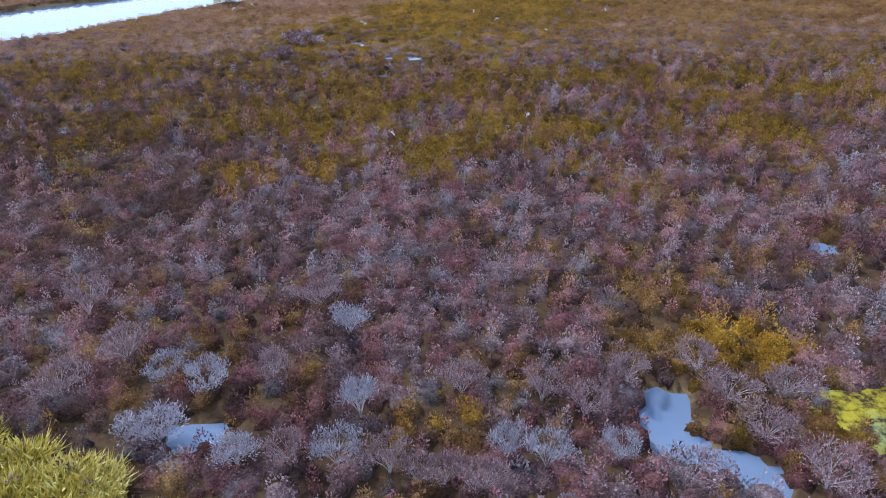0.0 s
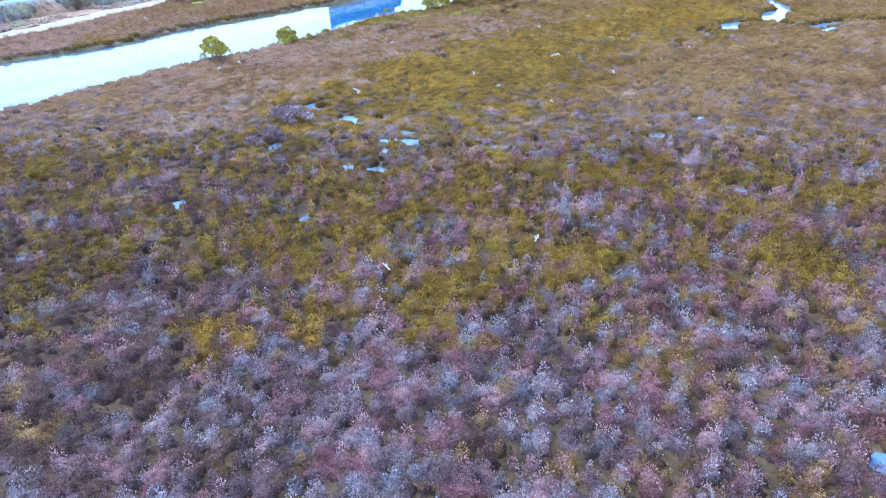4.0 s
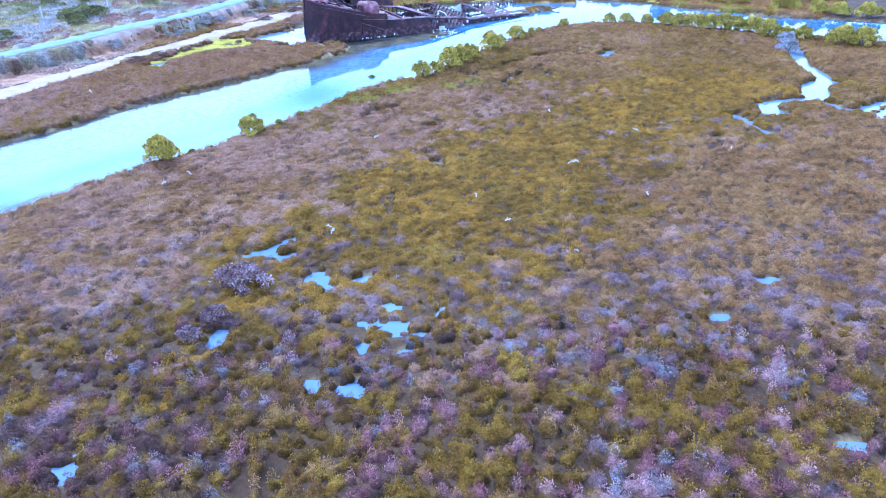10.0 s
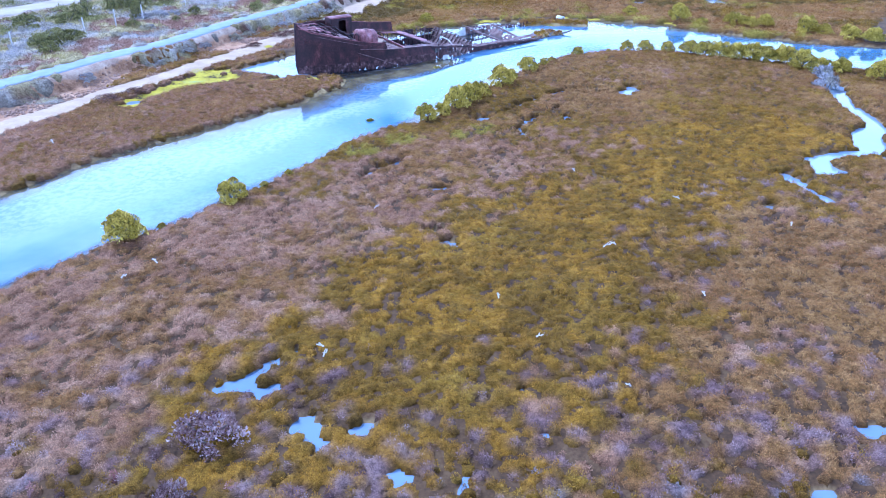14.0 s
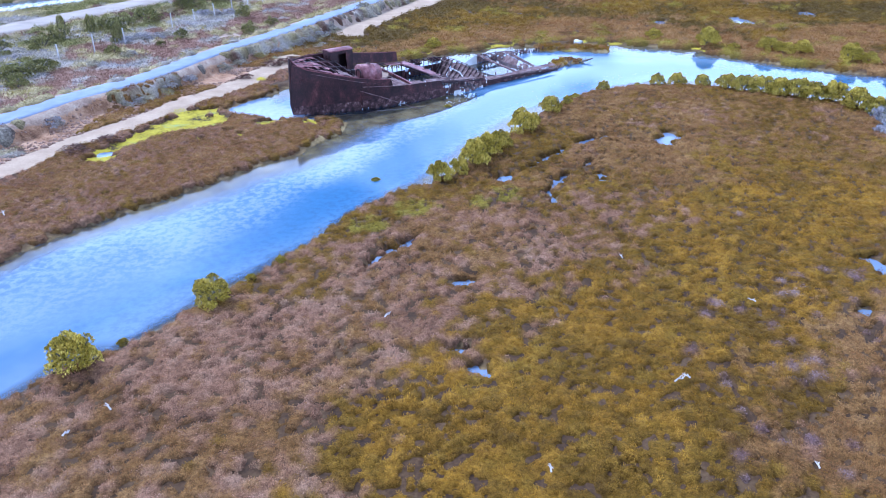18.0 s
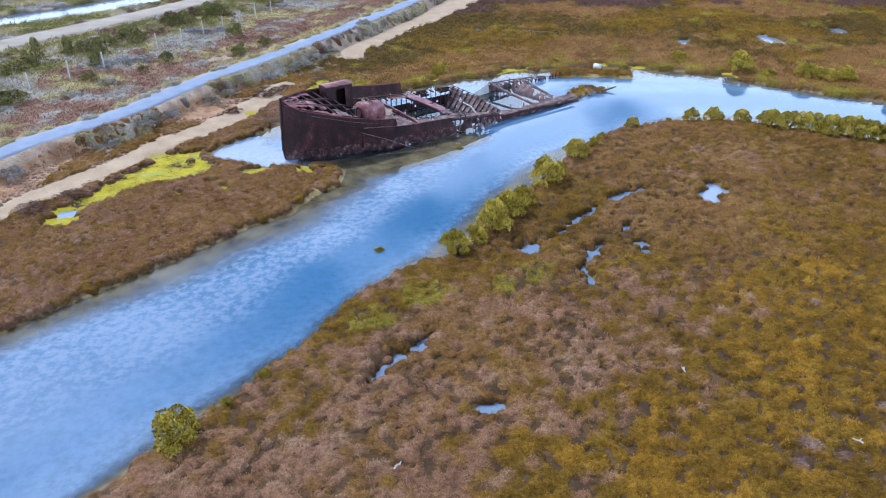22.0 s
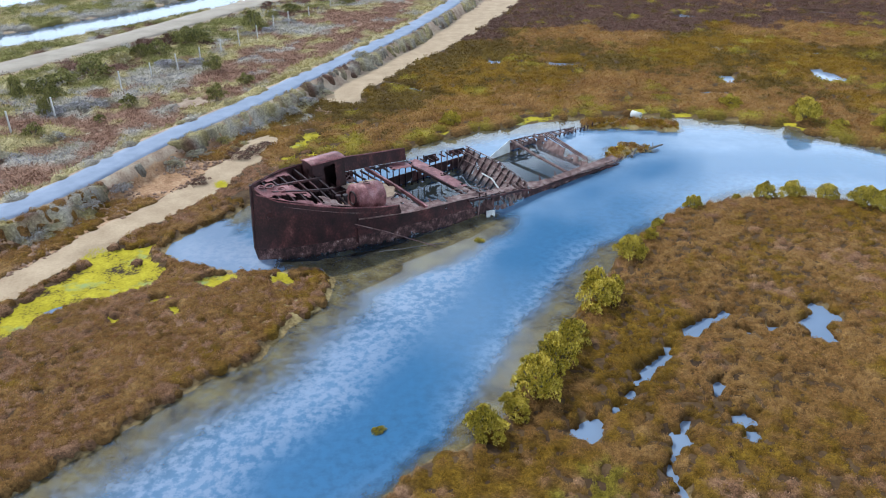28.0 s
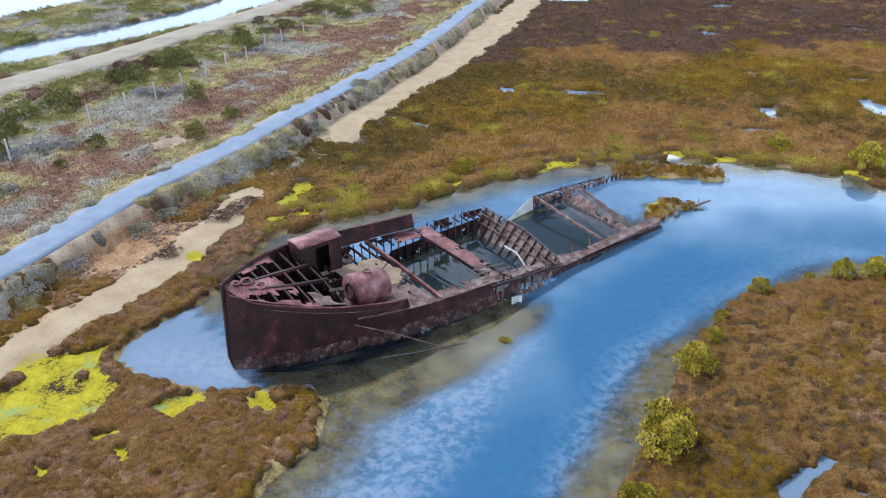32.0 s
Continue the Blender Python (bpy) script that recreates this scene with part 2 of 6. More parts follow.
def ground_material():
    m, n, l, b = graph("marsh_ground")
    big, mid, fine = noise_node(n, l, 0.09, 4), noise_node(n, l, 0.7, 6), noise_node(n, l, 7.0, 5)
    f = mathn(n, l, "ADD", mathn(n, l, "MULTIPLY", mid.outputs["Fac"], 0.6), mathn(n, l, "MULTIPLY", fine.outputs["Fac"], 0.4))
    def tone(stops):
        r = ramp(n, stops)
        l.new(f, r.inputs["Fac"])
        return r.outputs["Color"]
    marsh = tone([(0.35, (0.03, 0.018, 0.01)), (0.5, (0.075, 0.042, 0.018)), (0.65, (0.13, 0.08, 0.035))])
    sand = tone([(0.3, (0.30, 0.21, 0.125)), (0.7, (0.50, 0.375, 0.24))])
    soil = tone([(0.36, (0.11, 0.055, 0.025)), (0.48, (0.29, 0.16, 0.08)), (0.64, (0.48, 0.31, 0.18))])
    algae = tone([(0.38, (0.08, 0.055, 0.015)), (0.45, (0.29, 0.235, 0.008)), (0.62, (0.47, 0.385, 0.02))])
    slick = ramp(n, [(0.58, (0, 0, 0)), (0.66, (1, 1, 1))])
    l.new(noise_node(n, l, 0.42, 3).outputs["Fac"], slick.inputs["Fac"])
    algae = mixc(n, l, slick.outputs["Color"], algae, (0.26, 0.30, 0.10))
    scrub = tone([(0.33, (0.17, 0.11, 0.075)), (0.5, (0.33, 0.235, 0.16)), (0.67, (0.5, 0.42, 0.3))])
    bed = tone([(0.38, (0.09, 0.06, 0.022)), (0.48, (0.27, 0.19, 0.075)), (0.64, (0.46, 0.36, 0.17))])
    def edge(key, spread):
        """A cover with a frayed edge."""
        r = ramp(n, [(0.44, (0, 0, 0)), (0.56, (1, 1, 1))])
        l.new(mathn(n, l, "ADD", attr(n, key), mathn(n, l, "MULTIPLY", mathn(n, l, "SUBTRACT", f, 0.5), spread)), r.inputs["Fac"])
        return r.outputs["Color"]
    c = mixc(n, l, attr(n, "scrub"), marsh, scrub)
    c = mixc(n, l, attr(n, "bed"), c, bed)
    c = mixc(n, l, edge("soil", 1.6), c, soil)
    c = mixc(n, l, edge("sand", 1.0), c, sand)
    c = mixc(n, l, edge("algae", 1.3), c, algae)
    l.new(c, b.inputs["Base Color"])
    b.inputs["Roughness"].default_value = 0.92
    b.inputs["Specular IOR Level"].default_value = 0.2
    bump(n, l, b, f, 0.7, 0.08)
    return m


def water_material():
    """Shallow tidal water: the bed shows where it is thin, silt tinted with the sky's reflected blue hides it where it
    is deep, and the sky lies on it.
    """
    m, n, l, b = graph("tidal_water")
    n.remove(b)
    outp = n["Material Output"]
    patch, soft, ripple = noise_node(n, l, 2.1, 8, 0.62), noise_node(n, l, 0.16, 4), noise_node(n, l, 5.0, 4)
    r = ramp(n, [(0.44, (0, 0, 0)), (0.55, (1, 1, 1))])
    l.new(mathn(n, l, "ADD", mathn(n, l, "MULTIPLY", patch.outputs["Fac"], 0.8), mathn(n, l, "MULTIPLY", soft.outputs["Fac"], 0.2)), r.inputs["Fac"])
    # blue of the reflected sky put into the silt's own colour
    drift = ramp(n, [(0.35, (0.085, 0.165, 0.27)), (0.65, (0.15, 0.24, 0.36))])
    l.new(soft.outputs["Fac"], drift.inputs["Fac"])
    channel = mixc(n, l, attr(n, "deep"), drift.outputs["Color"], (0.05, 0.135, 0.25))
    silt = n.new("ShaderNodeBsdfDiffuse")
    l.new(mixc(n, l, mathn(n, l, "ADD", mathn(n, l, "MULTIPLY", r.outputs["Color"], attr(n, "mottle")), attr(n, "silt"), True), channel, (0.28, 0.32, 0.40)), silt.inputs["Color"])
    clear = n.new("ShaderNodeBsdfTransparent")
    clear.inputs["Color"].default_value = (0.88, 0.92, 0.9, 1)
    body = n.new("ShaderNodeMixShader")
    edge = mathn(n, l, "MULTIPLY", mathn(n, l, "SUBTRACT", patch.outputs["Fac"], 0.5), mathn(n, l, "MULTIPLY", attr(n, "fray"), 1.1))
    l.new(mathn(n, l, "ADD", attr(n, "murk"), edge, True), body.inputs["Fac"])
    l.new(clear.outputs[0], body.inputs[1])
    l.new(silt.outputs[0], body.inputs[2])
    gloss = n.new("ShaderNodeBsdfGlossy")
    gloss.inputs["Roughness"].default_value = 0.025
    bp = n.new("ShaderNodeBump")
    bp.inputs["Strength"].default_value, bp.inputs["Distance"].default_value = 0.06, 0.02
    l.new(ripple.outputs["Fac"], bp.inputs["Height"])
    l.new(bp.outputs["Normal"], gloss.inputs["Normal"])
    fr = n.new("ShaderNodeFresnel")
    fr.inputs["IOR"].default_value = 1.5
    top = n.new("ShaderNodeMixShader")
    l.new(fr.outputs[0], top.inputs["Fac"])
    l.new(body.outputs[0], top.inputs[1])
    l.new(gloss.outputs[0], top.inputs[2])
    l.new(top.outputs[0], outp.inputs["Surface"])
    return m


def cover_material():
    """The closed canopy of low marsh plants: the hue of each plant, broken up by shoots and darkened for the shade in
    the gaps.
    """
    m, n, l, b = graph("marsh_cover")
    hue = n.new("ShaderNodeAttribute")
    hue.attribute_name = "hue"
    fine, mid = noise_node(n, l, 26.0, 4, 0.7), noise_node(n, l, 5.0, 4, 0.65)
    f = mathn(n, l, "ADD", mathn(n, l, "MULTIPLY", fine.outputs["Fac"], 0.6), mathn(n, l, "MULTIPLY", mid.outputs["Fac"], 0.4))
    # dark stops: shade between shoots put into the colour
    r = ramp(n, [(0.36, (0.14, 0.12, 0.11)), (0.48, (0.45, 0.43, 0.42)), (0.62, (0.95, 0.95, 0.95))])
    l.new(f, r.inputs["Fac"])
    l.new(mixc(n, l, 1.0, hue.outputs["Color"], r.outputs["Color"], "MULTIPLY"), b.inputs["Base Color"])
    b.inputs["Roughness"].default_value = 0.9
    b.inputs["Specular IOR Level"].default_value = 0.12
    bump(n, l, b, f, 1.0, 0.09)
    return m


GROUND, WATER, COVER = ground_material(), water_material(), cover_material()

# ---- the plan ----
RIGHT_BANK = [(-95, -12), (-60, 15), (-40, 31), (-28.5, 43), (-24, 49.6), (-19.4, 56.8), (-16.5, 59.8), (-13, 64.3), (-9.5, 70), (-7.2, 74.7), (-5.4, 76.7), (-2.6, 78.4), (-0.9, 80.4), (0.6, 83.5), (3.2, 88.2), (6, 92), (7.7, 95.5), (10.5, 99), (13, 101.3), (16, 102.7), (20.2, 103.8), (24.7, 103.2), (28.1, 101), (31.5, 99), (36, 97), (44, 92.5), (60, 86), (130, 66)]
FAR_BANK = [(130, 90), (60, 101), (44, 107.6), (36.4, 112.8), (31.7, 117), (28.6, 120.6), (25.4, 122.3), (20.8, 123.2), (16.3, 124), (12.7, 123.7), (8.6, 123), (5.1, 122), (1.1, 120.5), (-2.3, 118.7), (-5.9, 116.1), (-8.8, 114), (-12, 112.7), (-15.1, 111.3), (-17, 108.8), (-17.2, 105.6), (-18.1, 103), (-19.6, 101.1), (-20.8, 99.1), (-21.8, 97.3), (-21.7, 95.8), (-19.7, 94.4), (-17.2, 93.5), (-15.3, 93.3)]
LEFT_BANK = [(-13.2, 93.6), (-11.2, 93.4), (-10.4, 92.2), (-10.6, 89.7), (-12.2, 87.2), (-13.3, 84.8), (-15.6, 82.6), (-18, 79.8), (-21, 75.8), (-24.4, 72.3), (-26.5, 69), (-29, 64.4), (-33.2, 60.2), (-45, 48), (-70, 28), (-105, 2)]
WALKWAY = [(-62, 47), (-50, 67), (-42, 81), (-37.6, 89.6), (-35.7, 95.2), (-32.6, 99.6), (-30.7, 103.2), (-29.2, 108.4), (-26.9, 114.8), (-24.6, 119.4), (-22.6, 123.6), (-20.1, 129.8), (-16.0, 140.0), (-9.4, 156.4), (-3.6, 175), (2.8, 198.5), (12, 235), (30, 300)]
SAND_TRACK = [(-58, 38), (-46, 57), (-39, 69), (-34.6, 80), (-31.6, 87), (-28.4, 93), (-26.6, 97.2), (-24.6, 100.6), (-22.8, 104.4), (-21.4, 107.6), (-20.6, 110.8), (-19.5, 117)]
SAND_FLAT = [(-14.0, 130.5), (-12.6, 136.5), (-8.4, 146), (-3.6, 157), (1.2, 171), (6, 186), (12, 205), (22, 240)]
EARTH_ROAD = [(-100, 66), (-72, 112), (-55.4, 147.9), (-48.3, 163), (-42, 181), (-31.5, 209), (-15, 255), (5, 310)]
CANAL = [(-110, 105), (-80, 146), (-63, 168), (-57, 178), (-51, 188), (-46, 200), (-41, 214), (-30, 250)]
CREEK = [(37.5, 97), (36, 89), (34.2, 82.6), (33.9, 80), (33.6, 76.8)]
CREEK_WIDE = [(33.4, 76.4), (31.6, 74.6), (30.2, 71.6)]
CREEK_ARM = [(30.0, 70.9), (27.7, 70.6), (25.4, 69.8), (24.8, 67.2), (25.6, 67.3)]
CREEK_SPUR = [(21.7, 66.8), (22.1, 65.6), (22.4, 63.8), (22.7, 62.6)]
CREEK_RIGHT = [(30.2, 70), (30.6, 67.8), (32, 67.8), (34.1, 69.4), (36.1, 70.4), (46, 70)]
CREEK_LOW = [(34.6, 68.2), (32, 65.8), (32.6, 65.0)]
CHANNEL = [(-60, 22), (-40, 38), (-20, 60.5), (-11.5, 71.3), (-9.6, 76), (-6.2, 79.9), (-2.7, 86.9), (0.2, 92.6), (3.1, 97.5), (9.1, 103.5), (19, 111), (28.8, 110.6), (40, 103), (70, 94)]
TIDE_RILL = [(2.3, 79.0), (3.1, 79.7), (3.8, 80.3), (4.9, 81.6), (5.8, 82.8), (7.6, 84.9)]
RILL_FOOT = [(2.2, 79.0), (2.9, 79.5)]
RILL_HEAD = [(9.1, 86.5), (10.1, 87.4), (11.2, 87.9), (11.7, 88.3)]
CROSS_POOL = [(16.9, 88.9), (16.7, 88.0), (16.2, 87.3), (15.9, 85.8)]
CROSS_ARM = [(15.2, 87.4), (16.2, 87.4), (17.3, 87.6)]
WET_HOLLOW = [(6.8, 79.7), (6.3, 78.8), (5.3, 76.8), (5.5, 74.6)]
WET_HOLLOW_LOW = [(-3.3, 70.6), (-4.2, 69.2), (-5.2, 68.2), (-6.2, 66.6)]
POOL_FORK = [(-9.5, 45.1), (-8.7, 45.6), (-8.0, 46.8)]
POOL_FORK_ARM = [(-8.7, 45.4), (-8.0, 44.7), (-7.4, 45.2)]
POOL_SLANT = [(-6.1, 43.0), (-5.3, 42.0)]
BACK_RILL = [(-6.9, 134.8), (-5.0, 133.0), (-1.2, 130.8)]
BACK_SEEP = [(-4, 121.6), (-0.7, 122.9), (3.4, 124.4), (7, 125.4)]
# ponds: x, y, length, width, turn in degrees
PONDS_AT_START = [(4.6, 8.5, 0.9, 0.55, 80), (5.0, 7.3, 1.3, 0.55, -35), (6.1, 6.5, 0.9, 0.4, -35), (-4.6, 7.7, 0.6, 0.4, 0), (10.9, 15.4, 0.4, 0.4, 0), (13, 32, 0.7, 0.5, 0), (-12, 31, 0.8, 0.6, 0)]
PONDS_AMONG_SHRUBS = [(-7.2, 47.5, 0.5, 0.5, 0), (-7.5, 48.9, 0.35, 0.4, 0), (-4.0, 42.5, 0.8, 0.45, 40), (-3.3, 41.7, 0.35, 0.35, 0), (-2.5, 40.5, 1.0, 0.55, 0), (-2.1, 38.8, 0.6, 0.75, 0), (-3.4, 37.4, 0.5, 0.5, 0), (-9.2, 37.9, 0.5, 0.9, 0), (-8.3, 37.2, 0.5, 0.6, 0), (-6.7, 37.5, 0.4, 0.4, 0),
                      (-5.0, 35.1, 0.5, 0.4, 0), (-3.4, 34.8, 0.7, 0.6, 0), (-1.1, 38.1, 0.4, 0.5, 0), (1.9, 44.8, 0.5, 0.4, 0), (2.7, 42.4, 0.55, 0.45, 0), (-0.2, 40.0, 0.4, 0.4, 0), (-1.5, 37.2, 0.6, 0.4, 0), (14.4, 42.4, 1.0, 0.6, 0), (11.4, 39.4, 0.5, 0.45, 0)]
PONDS_ON_SPIT = [(9.5, 79.7, 0.75, 0.5, -30), (9.4, 78.7, 0.45, 0.4, 0), (6.2, 78.5, 0.7, 0.6, 0), (9.1, 81.9, 0.4, 0.8, -30), (11.9, 86.5, 0.6, 0.3, 0), (13.7, 86.8, 0.45, 0.35, 0), (17.0, 88.1, 0.7, 0.6, 0), (18.7, 61.5, 0.9, 0.4, 20), (21.2, 62.3, 0.5, 0.4, 0), (-0.7, 64.9, 1.1, 0.6, 20), (-1.3, 58.7, 0.7, 0.4, 0), (-0.6, 57.2, 0.8, 0.45, -30)]
PONDS_BEYOND = [(11.7, 145.2, 3.2, 1.5, -20), (37.5, 177.8, 2.4, 2.8, 0), (26.3, 131.8, 2.4, 1.1, 0), (29.8, 137.2, 1.2, 2.4, 0), (3.5, 146.6, 1.5, 2.0, 0), (41.8, 138.6, 1.8, 3.6, 0), (22, 213, 6, 6, 0), (60, 197, 2.6, 2.2, 0), (-12.2, 128.8, 0.6, 1.0, -30),
                (46, 150, 2.6, 1.3, 0), (54, 143, 1.8, 2.8, 0), (34, 153, 1.2, 1.4, 0), (-25.2, 89.6, 0.7, 0.4, 40), (-28.2, 85.0, 0.8, 0.5, 30), (48, 203, 3.5, 2.5, 0), (62, 180, 2.5, 2, 0)]
PONDS = PONDS_AT_START + PONDS_AMONG_SHRUBS + PONDS_ON_SPIT + PONDS_BEYOND


def cells(x, y, seed):
    h = np.sin(x * 127.1 + y * 311.7 + seed * 74.7) * 43758.5453
    return h - np.floor(h)


def value_noise(x, y, seed=0):
    xi, yi = np.floor(x), np.floor(y)
    fx, fy = x - xi, y - yi
    fx, fy = fx * fx * (3 - 2 * fx), fy * fy * (3 - 2 * fy)
    a, b = cells(xi, yi, seed), cells(xi + 1, yi, seed)
    c, d = cells(xi, yi + 1, seed), cells(xi + 1, yi + 1, seed)
    return (a * (1 - fx) + b * fx) * (1 - fy) + (c * (1 - fx) + d * fx) * fy


def fractal(x, y, size, octaves=4, seed=0):
    total, weight = 0.0, 0.0
    for k in range(octaves):
        total = total + value_noise(x / size * 2 ** k + 17.3 * k, y / size * 2 ** k - 9.1 * k, seed + k) * 0.55 ** k
        weight += 0.55 ** k
    return total / weight


def line_distance(x, y, line):
    best = np.full(np.shape(x), 1e9)
    for (ax, ay), (bx, by) in zip(line[:-1], line[1:]):
        dx, dy = bx - ax, by - ay
        t = np.clip(((x - ax) * dx + (y - ay) * dy) / (dx * dx + dy * dy), 0, 1)
        best = np.minimum(best, np.hypot(x - ax - t * dx, y - ay - t * dy))
    return best


def within(x, y, loop):
    inside = np.zeros(np.shape(x), bool)
    for (ax, ay), (bx, by) in zip(loop, loop[1:] + loop[:1]):
        if ay != by:
            inside ^= ((ay > y) != (by > y)) & (x < (bx - ax) * (y - ay) / (by - ay) + ax)
    return inside


def step(a, b, v):
    t = np.clip((v - a) / (b - a), 0, 1)
    return t * t * (3 - 2 * t)


def side_of(x, y, line):
    """Metres to the left of a line that runs away from the first camera (minus: to its right)."""
    xs, ys = np.array([p[0] for p in line]), np.array([p[1] for p in line])
    return (np.interp(y, ys, xs) - x) * 0.92


RIVER = RIGHT_BANK + FAR_BANK + LEFT_BANK


def plan(x, y):
    """Ground height and what lies there, from the plan."""
    wob = (fractal(x, y, 2.2, 3, 5) - 0.5) * 1.3
    river = np.where(within(x, y, RIVER), -1, 1) * line_distance(x, y, RIVER + RIVER[:1]) + wob * 0.55
    left = side_of(x, y, WALKWAY)
    wild = fractal(x, y, 3.0, 4, 2)
    h = 0.20 + 0.16 * wild + 0.03 * fractal(x, y, 0.6, 2, 9)
    soak = step(50, 41, y) * step(0.5, 5.0, river)
    h = h - soak * (0.13 + 0.30 * (fractal(x, y, 1.5, 3, 15) - 0.36))
    # levee with the walkway, the worn slope to the sand track, the scrub behind
    bank = step(-8.0 + 2.5 * step(95, 130, y), -2.9, left)
    h = h + bank * 1.25
    h = h - step(2.6, 8.0, left) * 0.85
    slope = step(-8.5, -6.3, left) * (1 - step(-2.6, -1.7, left))
    clods = fractal(x, y, 1.1, 3, 21)
    h = h + slope * (clods - 0.5) * 0.75
    sand = 1 - step(0.7, 2.0, line_distance(x, y, SAND_TRACK) + wob * 0.9)
    flat = 1 - step(1.1, 2.6, line_distance(x, y, SAND_FLAT) + wob * 1.4 - step(140, 175, y) * 1.0)
    sand = np.maximum(sand, flat)
    h = h * (1 - sand) + sand * (0.52 + 0.05 * wild)
    soil = slope * (1 - sand) * step(0.32, 0.5, fractal(x, y, 4.0, 3, 33) + 0.15) * (1 - 0.75 * step(118, 128, y))
    scrub = step(-4.6, -2.6, left)
    # algae flats beside the track
    alg = within(x, y, [(-29.5, 83), (-27.8, 89.6), (-26.4, 93.4), (-24.6, 96.6), (-22.6, 97.2), (-21.9, 95.2), (-20.2, 94.0), (-20.6, 91.8), (-22.4, 90.4), (-24.6, 89.6), (-26.6, 86.0), (-28.2, 82.6)]) * 0.58
    for ax, ay, ar in ((-27.8, 83.6, 1.0), (-28.6, 85.6, 0.9), (-27.4, 87.6, 0.8), (-25.6, 95.6, 1.0), (-23.4, 95.4, 1.0), (-24.6, 91.8, 1.2), (-17.2, 92.0, 0.8), (-21.7, 88.0, 0.45), (-12.8, 92.1, 0.5), (-18.4, 88.8, 0.4), (-17.6, 92.2, 0.9), (-16.6, 92.7, 0.6), (-20, 90.2, 0.6), (-18.7, 89.2, 0.5), (-21.5, 88.2, 0.5), (-13.3, 92.4, 0.6), (-11.9, 92.4, 0.35), (-20.7, 106.8, 0.7), (-15.4, 118.4, 1.3), (-16.3, 115.8, 0.9), (-16.6, 113.0, 1.0), (-14.6, 113.4, 0.9), (-6.6, 134.4, 1.0), (8.6, 8.6, 0.9), (9.0, 7.6, 0.8), (13.4, 119.8, 0.7), (11.4, 114.6, 0.6), (16, 125.4, 1.3), (-9, 136, 0.6), (-14, 128, 0.5)):
        alg = np.maximum(alg, np.clip(1 - np.hypot(x - ax, y - ay) / (2 * ar), 0, 0.62))
    alg = alg * (0.72 + 0.6 * fractal(x, y, 1.6, 3, 41))
    alg = np.maximum(alg, 0.56 * (np.abs(river - 0.7) < 0.7) * (y > 116) * (x > -14) * step(0.55, 0.7, fractal(x, y, 5, 3, 43)))
    h = np.where(alg > 0.5, np.minimum(h, 0.07 + 0.03 * wild), h)
    # open water
    fairway = line_distance(x, y, CHANNEL) + wob
    bed = -0.05 - 0.33 * step(0.1, 2.6 + 2.2 * step(66, 78, y), -river) - 0.6 * (1 - step(0.8, 3.0 + 3.0 * step(92, 104, y), fairway))
    water = 1 - step(-0.25, 0.35, river)
    h = h * (1 - water) + bed * water
    # mud shoal off the bow and the small island by the stern
    shoal = step(4.4, 1.0, line_distance(x, y, [(-14, 92.6), (-9, 93.6), (-5, 96.2), (-1, 99.6)]) + 1.6 * wob)
    h = np.where(river < 0.2, np.maximum(h, -0.55 + 0.53 * shoal), h)
    isle = wob * 0.9 + np.minimum(line_distance(x, y, [(10.5, 121.2), (13, 121.5), (18, 120.0)]) - 0.9, line_distance(x, y, [(11.4, 113.2), (12.4, 114.8), (14.6, 114.0)]) - 0.7) + wob * 0.8
    isle = 1 - step(-0.4, 0.7, isle)
    h = np.maximum(h, -0.5 + 0.75 * isle)
    # the wreck has settled into a scour
    u, v = (x + 15.4) * 0.77966 + (y - 95.1) * 0.6262, (y - 95.1) * 0.77966 - (x + 15.4) * 0.6262
    h = np.where((u > 0.8) & (u < 30) & (np.abs(v) < np.minimum(3.6, 0.3 + 0.55 * u)), -1.3, h)
    for line, wide in ((CREEK, 1.9), (CREEK_WIDE, 2.6), (CREEK_ARM, 1.7), (CREEK_SPUR, 1.2), (CREEK_RIGHT, 1.2), (CREEK_LOW, 1.2), (TIDE_RILL, 0.65), (RILL_FOOT, 1.25), (RILL_HEAD, 0.95), (CROSS_POOL, 1.15), (CROSS_ARM, 0.85), (WET_HOLLOW, 0.3), (WET_HOLLOW_LOW, 0.4), (POOL_FORK, 1.1), (POOL_FORK_ARM, 0.9), (POOL_SLANT, 0.85), (BACK_RILL, 0.5), (BACK_SEEP, 0.5)):
        d = line_distance(x, y, line) + wob * 0.5
        h = np.minimum(h, -0.16 + 0.5 * step(wide * 0.4 - 0.15, wide * 0.4 + 0.5, d))
    for px, py, a, b, turn in PONDS:
        a, b = (a * 0.85, b * 0.85) if 30 < py < 50 else (a, b)
        c, s = math.cos(radians(turn)), math.sin(radians(turn))
        d = np.hypot(((x - px) * c + (y - py) * s) / a, ((y - py) * c - (x - px) * s) / b) + wob * 0.55 + (fractal(x, y, 0.9, 2, 77) - 0.5) * 0.7
        h = np.minimum(h, -0.16 + 0.5 * step(0.55, 1.45, d))
    canal = line_distance(x, y, CANAL) + wob * 1.6
    h = np.minimum(h, -0.25 + 1.2 * step(5.6, 8.0, canal))
    bay = side_of(x, y, [(-130, 90), (-92, 170), (-72, 213), (-60, 250)])
    h = np.where(bay > 0, -0.4, h)
    road = 1 - step(3.0, 4.0, line_distance(x, y, EARTH_ROAD))
    h = h * (1 - road) + road * 0.62
    walk_d = line_distance(x, y, WALKWAY)
    walkway = 1 - step(1.7, 2.8, walk_d)
    h = h * (1 - walkway) + walkway * 1.66
